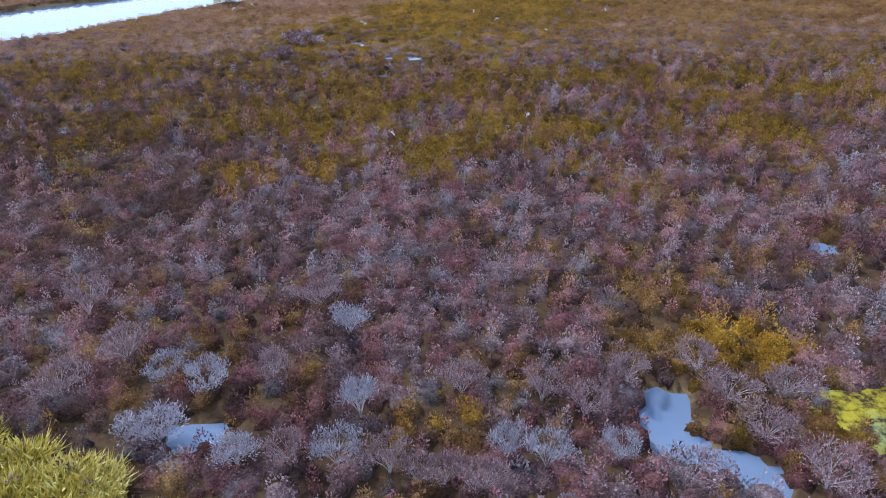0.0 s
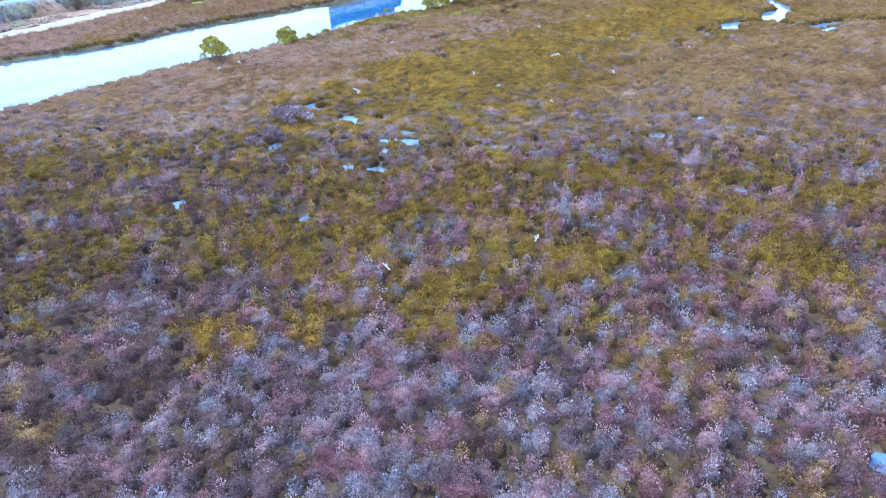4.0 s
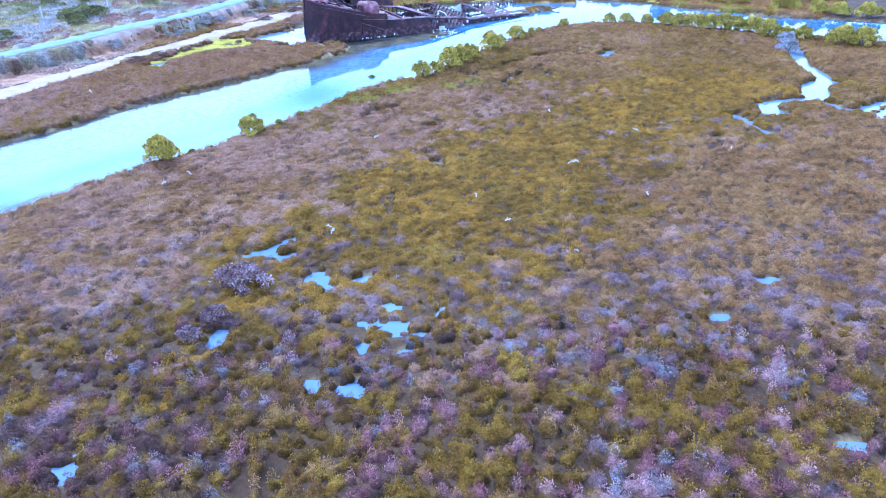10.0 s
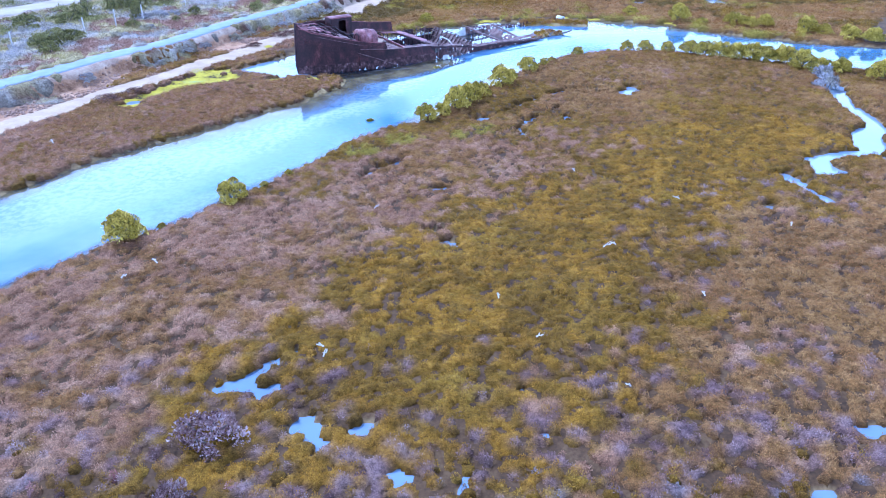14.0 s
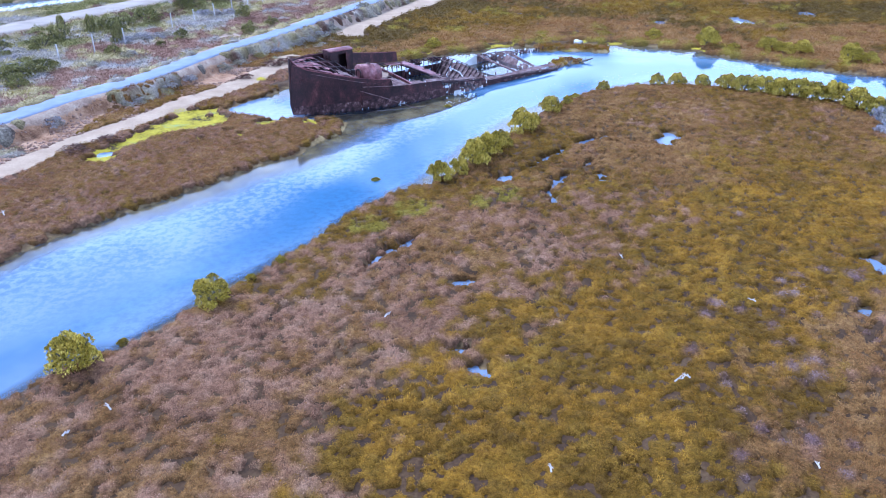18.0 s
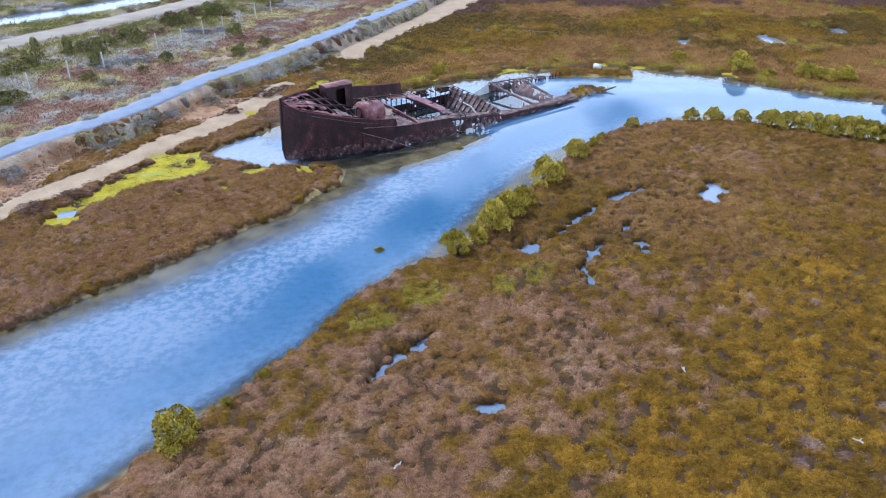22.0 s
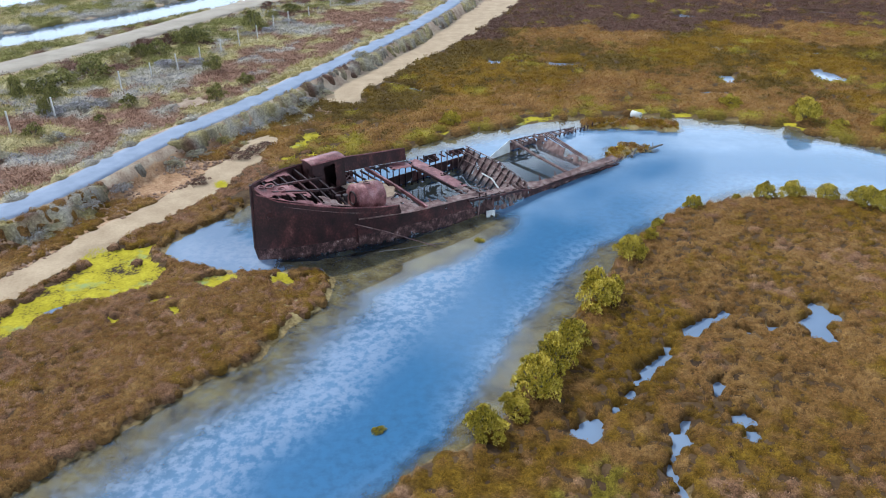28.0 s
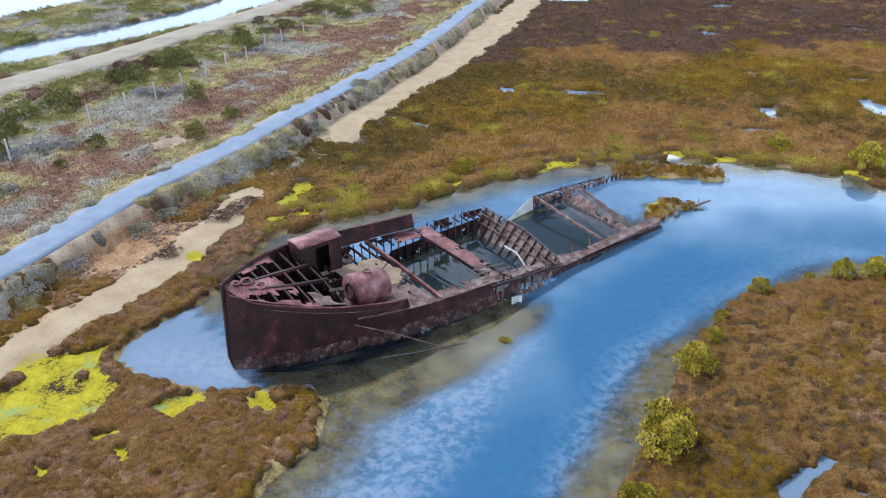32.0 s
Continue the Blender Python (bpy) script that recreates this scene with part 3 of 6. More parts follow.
    return dict(h=h, river=river, left=left, sand=sand, soil=soil, algae=alg * 1.0, scrub=scrub, bed=np.maximum(np.maximum(1 - step(-0.16, -0.05, h), step(0.1, -0.4, river)), 0.9 * step(-20, -16, x) * step(85, 88, y) * step(-6, -9, x) * step(97, 95, y) * step(3.2, 1.0, river)), walk=walk_d, road=road, canal=canal, isle=isle, wild=wild, bay=bay, fairway=fairway)


def axis(stretches, far):
    """Grid lines: each stretch has its own spacing, and past the ends they widen to the horizon."""
    core = np.concatenate([np.arange(lo, hi - gap / 2, gap) for lo, hi, gap in stretches])
    lo, hi, fine = stretches[0][0], stretches[-1][1], stretches[0][2]
    grow = np.cumsum(fine * 1.35 ** np.arange(1, 22))
    grow = grow[grow < far]
    return np.concatenate((lo - grow[::-1], core, [hi], hi + grow))


def sheet(name, xs, ys, z, attributes, material, keep=None):
    gx, gy = np.meshgrid(xs, ys)
    nx, ny = len(xs), len(ys)
    me = bpy.data.meshes.new(name)
    co = np.stack((gx, gy, z), -1).reshape(-1, 3).astype(np.float32)
    i = (np.arange(ny - 1)[:, None] * nx + np.arange(nx - 1)[None, :])
    if keep is not None:
        i = i[keep]
    i = i.ravel()
    quads = np.stack((i, i + 1, i + nx + 1, i + nx), -1).astype(np.int32)
    raw_mesh(me, co, quads)
    for key, v in attributes.items():
        a = me.attributes.new(key, "FLOAT", "POINT")
        a.data.foreach_set("value", np.ascontiguousarray(v, np.float32).ravel())
    me.polygons.foreach_set("use_smooth", np.ones(len(me.polygons), bool))
    me.materials.append(material)
    return new(name, me)


def raw_mesh(me, co, quads):
    k = quads.shape[1]
    me.vertices.add(len(co))
    me.vertices.foreach_set("co", co.ravel())
    me.loops.add(quads.size)
    me.loops.foreach_set("vertex_index", quads.ravel())
    me.polygons.add(len(quads))
    me.polygons.foreach_set("loop_start", np.arange(0, quads.size, k, dtype=np.int32))
    me.polygons.foreach_set("loop_total", np.full(len(quads), k, np.int32))
    me.update(calc_edges=True)


gx = axis([(-66, -12, 0.55), (-12, 24, 0.38), (24, 66, 0.6)], 1800)
gy = axis([(0, 33, 0.55), (33, 92, 0.38), (92, 130, 0.5), (130, 216, 0.95)], 1800)
mx, my = np.meshgrid(gx, gy)
land = plan(mx, my)
ground = tagged(sheet("ground", gx, gy, land["h"], {k: land[k] for k in ("sand", "soil", "algae", "scrub", "bed")}, GROUND), "tidal salt marsh ground with mud, sand track and eroded bank", "ground", kind="structure")
wx, wy = axis([(-100, -40, 1.5), (-40, 45, 0.75), (45, 66, 1.5)], 1800), axis([(0, 60, 1.5), (60, 125, 0.75), (125, 216, 1.5)], 1800)
mx, my = np.meshgrid(wx, wy)
wet = plan(mx, my)
depth = wet["h"]
murk = 0.06 + 0.88 * step(0.06, 0.40, -depth)
hold_u, hold_v = (mx + 15.4) * 0.77966 + (my - 95.1) * 0.6262, (my - 95.1) * 0.77966 - (mx + 15.4) * 0.6262
hold = (hold_u > 0.5) & (hold_u < 30) & (np.abs(hold_v) < np.minimum(3.9, 0.4 + 0.62 * hold_u))
murk = np.where(hold, 0.08, murk)
# rain pools on the marsh: opaque, the sky's reflection painted in as pale silt
pool = ((wet["river"] > 0.7) & (wet["left"] < -9)) | ((hold_u < 0.8) & (my > 93.2) & (my < 112) & (mx < -13.5) & (wet["left"] < -9))
murk = np.where(pool, 0.9, murk)
fray = np.where(hold | pool, 0.0, step(-8, 0, wet["river"]) * (my > 60))
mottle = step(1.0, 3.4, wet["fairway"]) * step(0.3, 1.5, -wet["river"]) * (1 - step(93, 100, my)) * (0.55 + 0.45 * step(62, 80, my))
# the silt term also paints pale sky glare on pools, near reach and canal
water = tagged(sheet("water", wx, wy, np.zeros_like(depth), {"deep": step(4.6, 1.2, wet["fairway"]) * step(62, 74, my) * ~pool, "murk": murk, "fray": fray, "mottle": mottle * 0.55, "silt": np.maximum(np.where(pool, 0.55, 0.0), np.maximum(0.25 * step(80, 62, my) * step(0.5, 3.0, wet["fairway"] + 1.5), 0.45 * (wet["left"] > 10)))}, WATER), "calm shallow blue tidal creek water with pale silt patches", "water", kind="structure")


def strip(name, line, half, z, material, steps=1.0):
    """A worn way along a line, as a thick strip with uneven edges."""
    pts, run = np.array(line, float), 0.0
    seg = np.hypot(*np.diff(pts, axis=0).T)
    at = np.concatenate(([0], np.cumsum(seg)))
    s = np.arange(0, at[-1], steps)
    px, py = np.interp(s, at, pts[:, 0]), np.interp(s, at, pts[:, 1])
    for _ in range(6):
        px[1:-1], py[1:-1] = (px[:-2] + 2 * px[1:-1] + px[2:]) / 4, (py[:-2] + 2 * py[1:-1] + py[2:]) / 4
    tx, ty = np.gradient(px), np.gradient(py)
    d = np.hypot(tx, ty)
    nx_, ny_ = -ty / d, tx / d
    rows = []
    for k, (f, dz) in enumerate(((-1.0, -0.25), (-0.97, 0.0), (-0.5, 0.03), (0.0, 0.04), (0.5, 0.03), (0.97, 0.0), (1.0, -0.25))):
        w = half * f + (0.35 * half * (fractal(px, py, 3.0, 3, 60 + k) - 0.5) if abs(f) > 0.9 else 0)
        rows.append(np.stack((px + nx_ * w, py + ny_ * w, np.full_like(px, z + dz)), -1))
    co = np.stack(rows, 1)
    n = co.shape[1]
    i = (np.arange(len(px) - 1)[:, None] * n + np.arange(n - 1)[None, :]).ravel()
    me = bpy.data.meshes.new(name)
    raw_mesh(me, co.reshape(-1, 3).astype(np.float32), np.stack((i, i + n, i + n + 1, i + 1), -1).astype(np.int32))
    me.polygons.foreach_set("use_smooth", np.ones(len(me.polygons), bool))
    me.materials.append(material)
    return new(name, me)


tagged(strip("pavement", WALKWAY, 1.4, 1.68, PATH_GRAVEL), "pale grey gravel walking path on the levee", "footpath", kind="structure")
tagged(strip("road", EARTH_ROAD, 3.1, 0.64, ROAD_EARTH), "wide pale earth vehicle track", "road", kind="structure")

# ---- low plants ----
CORE = 5
rng = np.random.default_rng(7)


def blades(centre, size, count, length, width, lift=0.25, inner=0.45, upright=0.7, pointed=False, comb=0.0):
    """Leaf sprays over low domes: corner points of one triangle each, and the plant that each belongs to. Most lie on the dome, some stand out."""
    n = len(centre)
    who = np.repeat(np.arange(n), count)
    az = rng.uniform(0, 2 * np.pi, len(who))
    up = rng.uniform(lift, 1.0, len(who))
    flat = np.sqrt(np.maximum(0, 1 - up * up))
    d = np.stack((np.cos(az) * flat, np.sin(az) * flat, up), -1)
    s = size[who]
    scale = (s.mean(1) / 0.4)[:, None] ** 0.5
    root = centre[who] + d * s * rng.uniform(inner, 1.0, len(who))[:, None]
    grow = d * 0.55 + rng.normal(0, 0.34, d.shape) + np.array((0, 0, upright))
    if comb:
        turn = 9.0 * fractal(centre[who, 0], centre[who, 1], 4.0, 2, 171)
        grow = grow + comb * np.stack((np.cos(turn), np.sin(turn), np.zeros(len(who))), -1)
    grow /= np.linalg.norm(grow, axis=1)[:, None]
    tip = root + grow * length * scale * rng.uniform(0.5, 1.3, len(who))[:, None]
    side = np.cross(grow, d + rng.normal(0, 0.7, d.shape))
    side *= width * scale * rng.uniform(0.7, 1.4, len(who))[:, None] / np.maximum(np.linalg.norm(side, axis=1), 1e-6)[:, None]
    if pointed:
        return np.stack((root + side, root - side, tip), 1), who
    return np.stack((root, tip + side, tip - side), 1), who


def plants(name, centre, size, count, length, width, tone, material, label, category="shrubs", kind="stuff", inner=0.45, comb=0.0, upright=0.7, core=0.66):
    if not len(centre):
        return None
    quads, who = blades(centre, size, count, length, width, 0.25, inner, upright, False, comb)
    me = bpy.data.meshes.new(name)
    # woody roots darker, deepened as painted shade between sprays; tips paler
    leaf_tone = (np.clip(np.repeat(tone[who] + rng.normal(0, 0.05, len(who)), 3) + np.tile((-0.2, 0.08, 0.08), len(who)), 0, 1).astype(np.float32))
    # the packed inner twigs of each plant: an uneven dome of dark twigs, deepened for the shade within
    n = len(centre)
    ring = np.arange(CORE) * 2 * np.pi / CORE
    around = [(k, (k + 1) % CORE) for k in range(CORE)]
    dome = np.concatenate((np.stack((np.cos(ring), np.sin(ring), 0 * ring), -1), [(0, 0, 0.9)]))
    faces = np.array([(a, b, CORE) for a, b in around])
    if not core:
        dome, faces = dome[:0], np.zeros((0, 3), int)
    co = centre[:, None] + dome[None] * (size * core)[:, None] * rng.uniform(0.75, 1.25, (n, len(dome), 1))
    many = len(quads) * 3
    raw_mesh(me, np.concatenate((quads.reshape(-1, 3), co.reshape(-1, 3))).astype(np.float32),
             np.concatenate((np.arange(many).reshape(-1, 3), many + (faces[None] + len(dome) * np.arange(n)[:, None, None]).reshape(-1, 3))).astype(np.int32))
    me.polygons.foreach_set("use_smooth", np.ones(len(me.polygons), bool))
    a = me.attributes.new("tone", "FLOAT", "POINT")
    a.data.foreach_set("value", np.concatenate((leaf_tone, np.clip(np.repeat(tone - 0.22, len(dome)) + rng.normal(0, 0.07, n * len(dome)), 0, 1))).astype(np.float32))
    me.materials.append(material)
    ob = new(name, me)
    return tagged(ob, label, category, kind=kind) if kind else ob


def scatter(x0, x1, y0, y1, spacing):
    xs, ys = np.meshgrid(np.arange(x0, x1, spacing), np.arange(y0, y1, spacing))
    x = xs.ravel() + rng.uniform(-0.55, 0.55, xs.size) * spacing
    y = ys.ravel() + rng.uniform(-0.55, 0.55, xs.size) * spacing
    return x, y


HEATH = plant("heath", [(0.0, (0.16, 0.085, 0.055)), (0.5, (0.28, 0.16, 0.105)), (1.0, (0.42, 0.28, 0.20))])
MATERIAL_OF = dict(moss=MOSSY, fringe=FRINGE, pink=SAMPHIRE_PINK, brown=SAMPHIRE_BROWN, heath=HEATH, mauve=SAMPHIRE_MAUVE, ochre=SAMPHIRE_OCHRE, rust=SAMPHIRE_RUST, grey=SAMPHIRE_GREY, olive=SAMPHIRE_OLIVE, dark=SAMPHIRE_DARK, yellow=GRASS_YELLOW, scrub=SCRUB_GREY, green=SCRUB_GREEN)
LABEL_OF = dict(moss="brownish olive samphire across the creek", fringe="yellow green marsh grass on the creek bank", pink="low dusky pink samphire shrubs", brown="low greyish tan samphire carpet", heath="reddish brown heath behind the levee path", mauve="low dusky mauve samphire shrubs on the marsh", ochre="low ochre and olive samphire on wet ground", rust="low rusty brown samphire carpet", grey="dry pale grey samphire twigs", olive="dark olive samphire carpet", dark="dark reddish brown samphire carpet", yellow="yellow green grass tufts along the bank", scrub="grey dry saltbush on the levee", green="low green saltbush")


def canopy(name, x, y, z, r, high, hue, gap, label):
    """One closed mat over the plants: a dome over each, the highest on top, open where nothing grows."""
    x0, y0 = x.min() - 1, y.min() - 1
    nx, ny = int((x.max() + 1 - x0) / gap) + 1, int((y.max() + 1 - y0) / gap) + 1
    top, owner = np.full(nx * ny, -9.0), np.full(nx * ny, -1)
    ix, iy = np.round((x - x0) / gap).astype(int), np.round((y - y0) / gap).astype(int)
    k = int(math.ceil(r.max() / gap))
    stamps = [(a, b) for a in range(-k, k + 1) for b in range(-k, k + 1)]
    for final in (False, True):
        for a, b in stamps:
            at = np.clip(iy + b, 0, ny - 1) * nx + np.clip(ix + a, 0, nx - 1)
            d = np.hypot(x0 + (ix + a) * gap - x, y0 + (iy + b) * gap - y) / r
            v = np.where(d < 1, z + high * np.sqrt(np.maximum(0, 1 - d * d)), -9.0)
            if final:
                won = (d < 1) & (v >= top[at])
                owner[at[won]] = np.nonzero(won)[0]
            else:
                np.maximum.at(top, at, v)
    xs, ys = x0 + np.arange(nx) * gap, y0 + np.arange(ny) * gap
    on = (owner >= 0).reshape(ny, nx)
    keep = on[:-1, :-1] | on[1:, :-1] | on[:-1, 1:] | on[1:, 1:]
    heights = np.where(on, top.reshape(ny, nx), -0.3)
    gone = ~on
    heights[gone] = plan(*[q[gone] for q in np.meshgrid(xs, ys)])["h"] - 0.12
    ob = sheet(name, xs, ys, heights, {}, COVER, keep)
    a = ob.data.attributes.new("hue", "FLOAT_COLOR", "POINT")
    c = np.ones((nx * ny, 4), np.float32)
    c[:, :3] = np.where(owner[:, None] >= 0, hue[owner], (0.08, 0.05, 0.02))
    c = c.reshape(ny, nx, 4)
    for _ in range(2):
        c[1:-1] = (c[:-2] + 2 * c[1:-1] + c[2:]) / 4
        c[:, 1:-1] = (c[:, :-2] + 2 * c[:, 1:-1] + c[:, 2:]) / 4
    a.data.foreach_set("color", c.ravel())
    return tagged(ob, label, "shrubs", kind="stuff")


def carpet(name, x, y, kinds, size, high, count, length, width, where, slack=0.3, inner=0.45, low=0.0, vary=1.0, mat=0, mat_high=0.72, mat_tone=1.0, mat_label="", **grown):
    """Plants of several kinds over a stretch. kinds: for each point, the index into where. mat: the mesh of the closed canopy under their shoots."""
    g = plan(x, y)
    which = kinds(x, y, g)
    beds = []
    for k, kind in enumerate(where):
        pick = (which == k) & ((g["h"] > 0.03) | ((g["h"] > low) & (rng.uniform(0, 1, len(x)) < 0.35))) & (g["sand"] < 0.4) & (g["walk"] > 1.55) & (g["road"] < 0.3) & (g["algae"] < 0.5)
        cx, cy = x[pick], y[pick]
        r = size * rng.uniform(1 - slack, 1 + slack, len(cx)) * (0.75 + 0.6 * fractal(cx, cy, 2.0, 2, 81))
        hh = high * rng.uniform(1 - slack, 1 + slack, len(cx)) * (0.7 + 0.7 * fractal(cx, cy, 1.6, 2, 82))
        if kind == "heath":
            r, hh = r * 1.15, hh * 0.55
        tone = 0.24 + 0.48 * fractal(cx, cy, 3.0, 3, 90 + k) + rng.uniform(-0.2, 0.2, len(cx)) * vary
        centre, box = np.stack((cx, cy, np.maximum(g["h"][pick], -0.02) - 0.04), -1), np.stack((r, r, hh), -1)
        if mat:
            hue = np.stack([np.mean([np.interp(tone, [p for p, c in stops], [c[ch] for p, c in stops]) for stops in STOPS[MATERIAL_OF[kind].name]], 0) for ch in range(3)], -1)
            beds.append((centre, box, hue * mat_tone))
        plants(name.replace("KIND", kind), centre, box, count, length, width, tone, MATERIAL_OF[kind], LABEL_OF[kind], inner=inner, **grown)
    if mat:
        centre, box, hue = (np.concatenate(v) for v in zip(*beds))
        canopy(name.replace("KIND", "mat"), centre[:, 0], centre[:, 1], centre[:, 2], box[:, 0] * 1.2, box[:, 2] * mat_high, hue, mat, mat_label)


def near_kinds(x, y, g):
    """The tall shrubs where the walk begins: mauve, grey, pink and dark in drifts, gold between them, more of it further on."""
    a, b = fractal(x, y, 2.6, 3, 101), rng.uniform(0, 1, len(x))
    rosy = fractal(x, y, 1.8, 3, 102) - 0.5
    k = np.array((0, 1, 5, 3, 4))[np.digitize(b + 1.1 * rosy, (0.42, 0.51, 0.80, 0.92))]
    k = np.where(rng.uniform(0, 1, len(x)) < 0.45 * step(-2, -9, x) * step(11, 16, y), 3, k)
    wet = np.exp(-(np.hypot(x - 6.6, y - 10.4) / 1.5) ** 2) + np.exp(-(np.hypot((x + 6) / 1.6, y - 20) / 1.5) ** 2) + np.exp(-(np.hypot(x - 0.1, y - 8) / 1.1) ** 2)
    gold = 0.15 + 0.42 * step(15, 29, y) + 0.55 * wet
    return np.where(b * 0.5 + (1 - a) * 0.85 - 0.12 < gold, np.where(wet > 0.3, 2, 6), k)


# the wet golden middle of the marsh, between the tan bank and the rusty side
GOLD = [(-18, 35), (-15.5, 40.5), (-13, 43), (-12.4, 46), (-8.5, 50), (-5, 56.5), (-1.7, 60), (4.9, 66.5), (8, 69), (16, 78), (16.5, 82), (19, 84.5), (26, 79.5), (30.5, 75), (28, 68), (23, 63), (16.4, 57.5), (12, 54), (10.5, 50), (9.4, 45), (5.6, 41), (0, 36), (-6, 33), (-11, 32), (-16, 32)]


def mid_kinds(x, y, g):
    """Drifts of one hue: gold in the wet middle, tan along the bank, rust with mauve mounds on the dry side."""
    b, c = rng.uniform(0, 1, len(x)), rng.normal(0, 0.2, len(x))
    wob = 5 * (fractal(x, y, 6, 3, 111) - 0.5)
    inside = within(x + wob, y + wob, GOLD)
    edge = line_distance(x + wob, y + wob, GOLD + GOLD[:1]) * np.where(inside, 1, -1)
    dry = x + wob > 4 + 0.28 * (y - 40)
    k = np.where(dry | (y > 76), 2, 0)
    k = np.where((k == 2) & (fractal(x, y, 2.4, 3, 112) + c > 0.60), 0, k)
    k = np.where((k == 0) & (fractal(x, y, 3.0, 3, 118) + c > 0.60 - 0.10 * step(60, 75, y)), 2, k)
    k = np.where(0.16 * edge + (fractal(x, y, 2.6, 3, 114) - 0.5) * 1.9 + c > 0.1, 1, k)
    k = np.where((k == 1) & (fractal(x, y, 3.2, 3, 116) + c > 0.50), 6, k)
    k = np.where((k != 1) & (fractal(x, y, 5.0, 3, 117) + c > 0.66) & (y > 62), 6, k)
    k = np.where(dry & (b < 0.10 * step(74, 60, y) * step(0.42, 0.6, fractal(x, y, 2.0, 2, 119))), 4, k)
    k = np.where((b > 0.5) & (b < 0.5 + 0.34 * step(50, 38, y)), np.where(b < 0.78, 4, 3), k)
    lush = np.minimum(np.minimum(np.hypot(x + 3.9, y - 73.6), np.hypot(x + 6.6, y - 71.4)), np.minimum(np.hypot(x - 2.2, y - 76.0), np.hypot(x - 0.4, y - 74.4) + 0.4))
    k = np.where(rng.uniform(0, 1, len(x)) < 0.8 * step(1.8, 0.7, lush), 5, k)
    sedge = np.minimum(line_distance(x, y, [(-8, 70.5), (-3, 75.5), (0.5, 78)]), line_distance(x, y, [(3, 80.5), (6.5, 85), (8, 88)]))
    return np.where((k != 5) & (rng.uniform(0, 1, len(x)) < 0.75 * step(2.4, 1.0, sedge + wob * 0.2)), 6, k)


x, y = scatter(-30, 28, 3.5, 45, 0.385)
in_view = (np.abs(x) < 4.5 + (y + 3) * 0.72) & (rng.uniform(0, 1, len(x)) > step(32, 42, y))
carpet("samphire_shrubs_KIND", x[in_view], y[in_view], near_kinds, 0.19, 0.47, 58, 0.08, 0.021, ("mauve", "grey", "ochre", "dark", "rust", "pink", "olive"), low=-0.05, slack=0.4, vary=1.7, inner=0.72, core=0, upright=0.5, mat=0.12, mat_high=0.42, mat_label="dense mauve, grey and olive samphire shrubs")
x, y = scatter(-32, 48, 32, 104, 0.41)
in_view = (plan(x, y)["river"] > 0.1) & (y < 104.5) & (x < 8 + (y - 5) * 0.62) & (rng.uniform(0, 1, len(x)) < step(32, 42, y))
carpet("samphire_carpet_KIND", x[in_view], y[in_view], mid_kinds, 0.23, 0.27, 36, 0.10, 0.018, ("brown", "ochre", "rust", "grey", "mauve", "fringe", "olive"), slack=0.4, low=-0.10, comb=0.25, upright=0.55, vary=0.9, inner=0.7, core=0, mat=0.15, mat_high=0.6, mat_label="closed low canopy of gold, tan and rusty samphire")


def strip_kinds(x, y, g):
    b = rng.uniform(0, 1, len(x))
    return np.where((b < 0.03) | (g["left"] > -8.0), 1, np.where(b < 0.84, 0, 2))


x, y = scatter(-56, -8, 48, 114, 0.42)
g = plan(x, y)
pick = (g["left"] < -6.8 - 1.4 * rng.uniform(0, 1, len(x))) & (g["river"] > 0.25) & (x < -9) & (within(x, y, LEFT_BANK + [(-105, 60), (-30, 120), (-14, 118), (-12, 112), (-20, 104), (-23, 97), (-17, 93)]))
tip = step(-20, -16, x) * step(84, 88, y) * step(-9, -11, x - 0.4 * (y - 92))
pick &= rng.uniform(0, 1, len(x)) > 0.4 * tip * step(3.0, 0.6, g["river"])
carpet("bank_samphire_KIND", x[pick], y[pick], strip_kinds, 0.25, 0.22, 46, 0.11, 0.017, ("brown", "dark", "rust"), slack=0.4, comb=0.3, upright=0.6, vary=0.8, inner=0.6, mat_high=0.5, core=0, mat=0.16, mat_label="closed tan samphire canopy on the creek bank")


x, y = scatter(8, 20, 111, 123, 0.45)
pick = plan(x, y)["isle"] > 0.35
carpet("islet_plants_KIND", x[pick], y[pick], lambda x, y, g: (rng.uniform(0, 1, len(x)) > 0.55) * 1, 0.30, 0.35, 46, 0.15, 0.05, ("olive", "rust"))


def far_kinds(x, y, g):
    """Beyond the creek: rust along the water, olive towards the path, gold brown in the middle, dark heath at the back."""
    a, b = fractal(x, y, 14, 3, 121), rng.uniform(0, 1, len(x))
    k = np.where(a + 0.25 * (b - 0.5) > 0.60, 1, 2)
    k = np.where(fractal(x, y, 18, 3, 123) + 0.1 * (b - 0.5) + 0.08 * step(20, 45, x) > 0.58, 0, k)
    k = np.where(b < 0.92 * step(15, 7, g["river"] + 6 * (a - 0.5)), 0, k)
    k = np.where(b < 0.9 * step(12, 4, -g["left"] - 6 + 14 * (a - 0.5)) * step(116, 126, y), 2, k)
    k = np.where((g["river"] < 2.2) & (b < 0.35) & (y > 110), 4, k)
    k = np.where((fractal(x, y, 4, 3, 127) > 0.72) & (b < 0.7), 4, k)
    return np.where((k < 4) & (y > 170 + 50 * (a - 0.5) - 0.25 * (x - 10)) & (b > 0.12), 3, k)


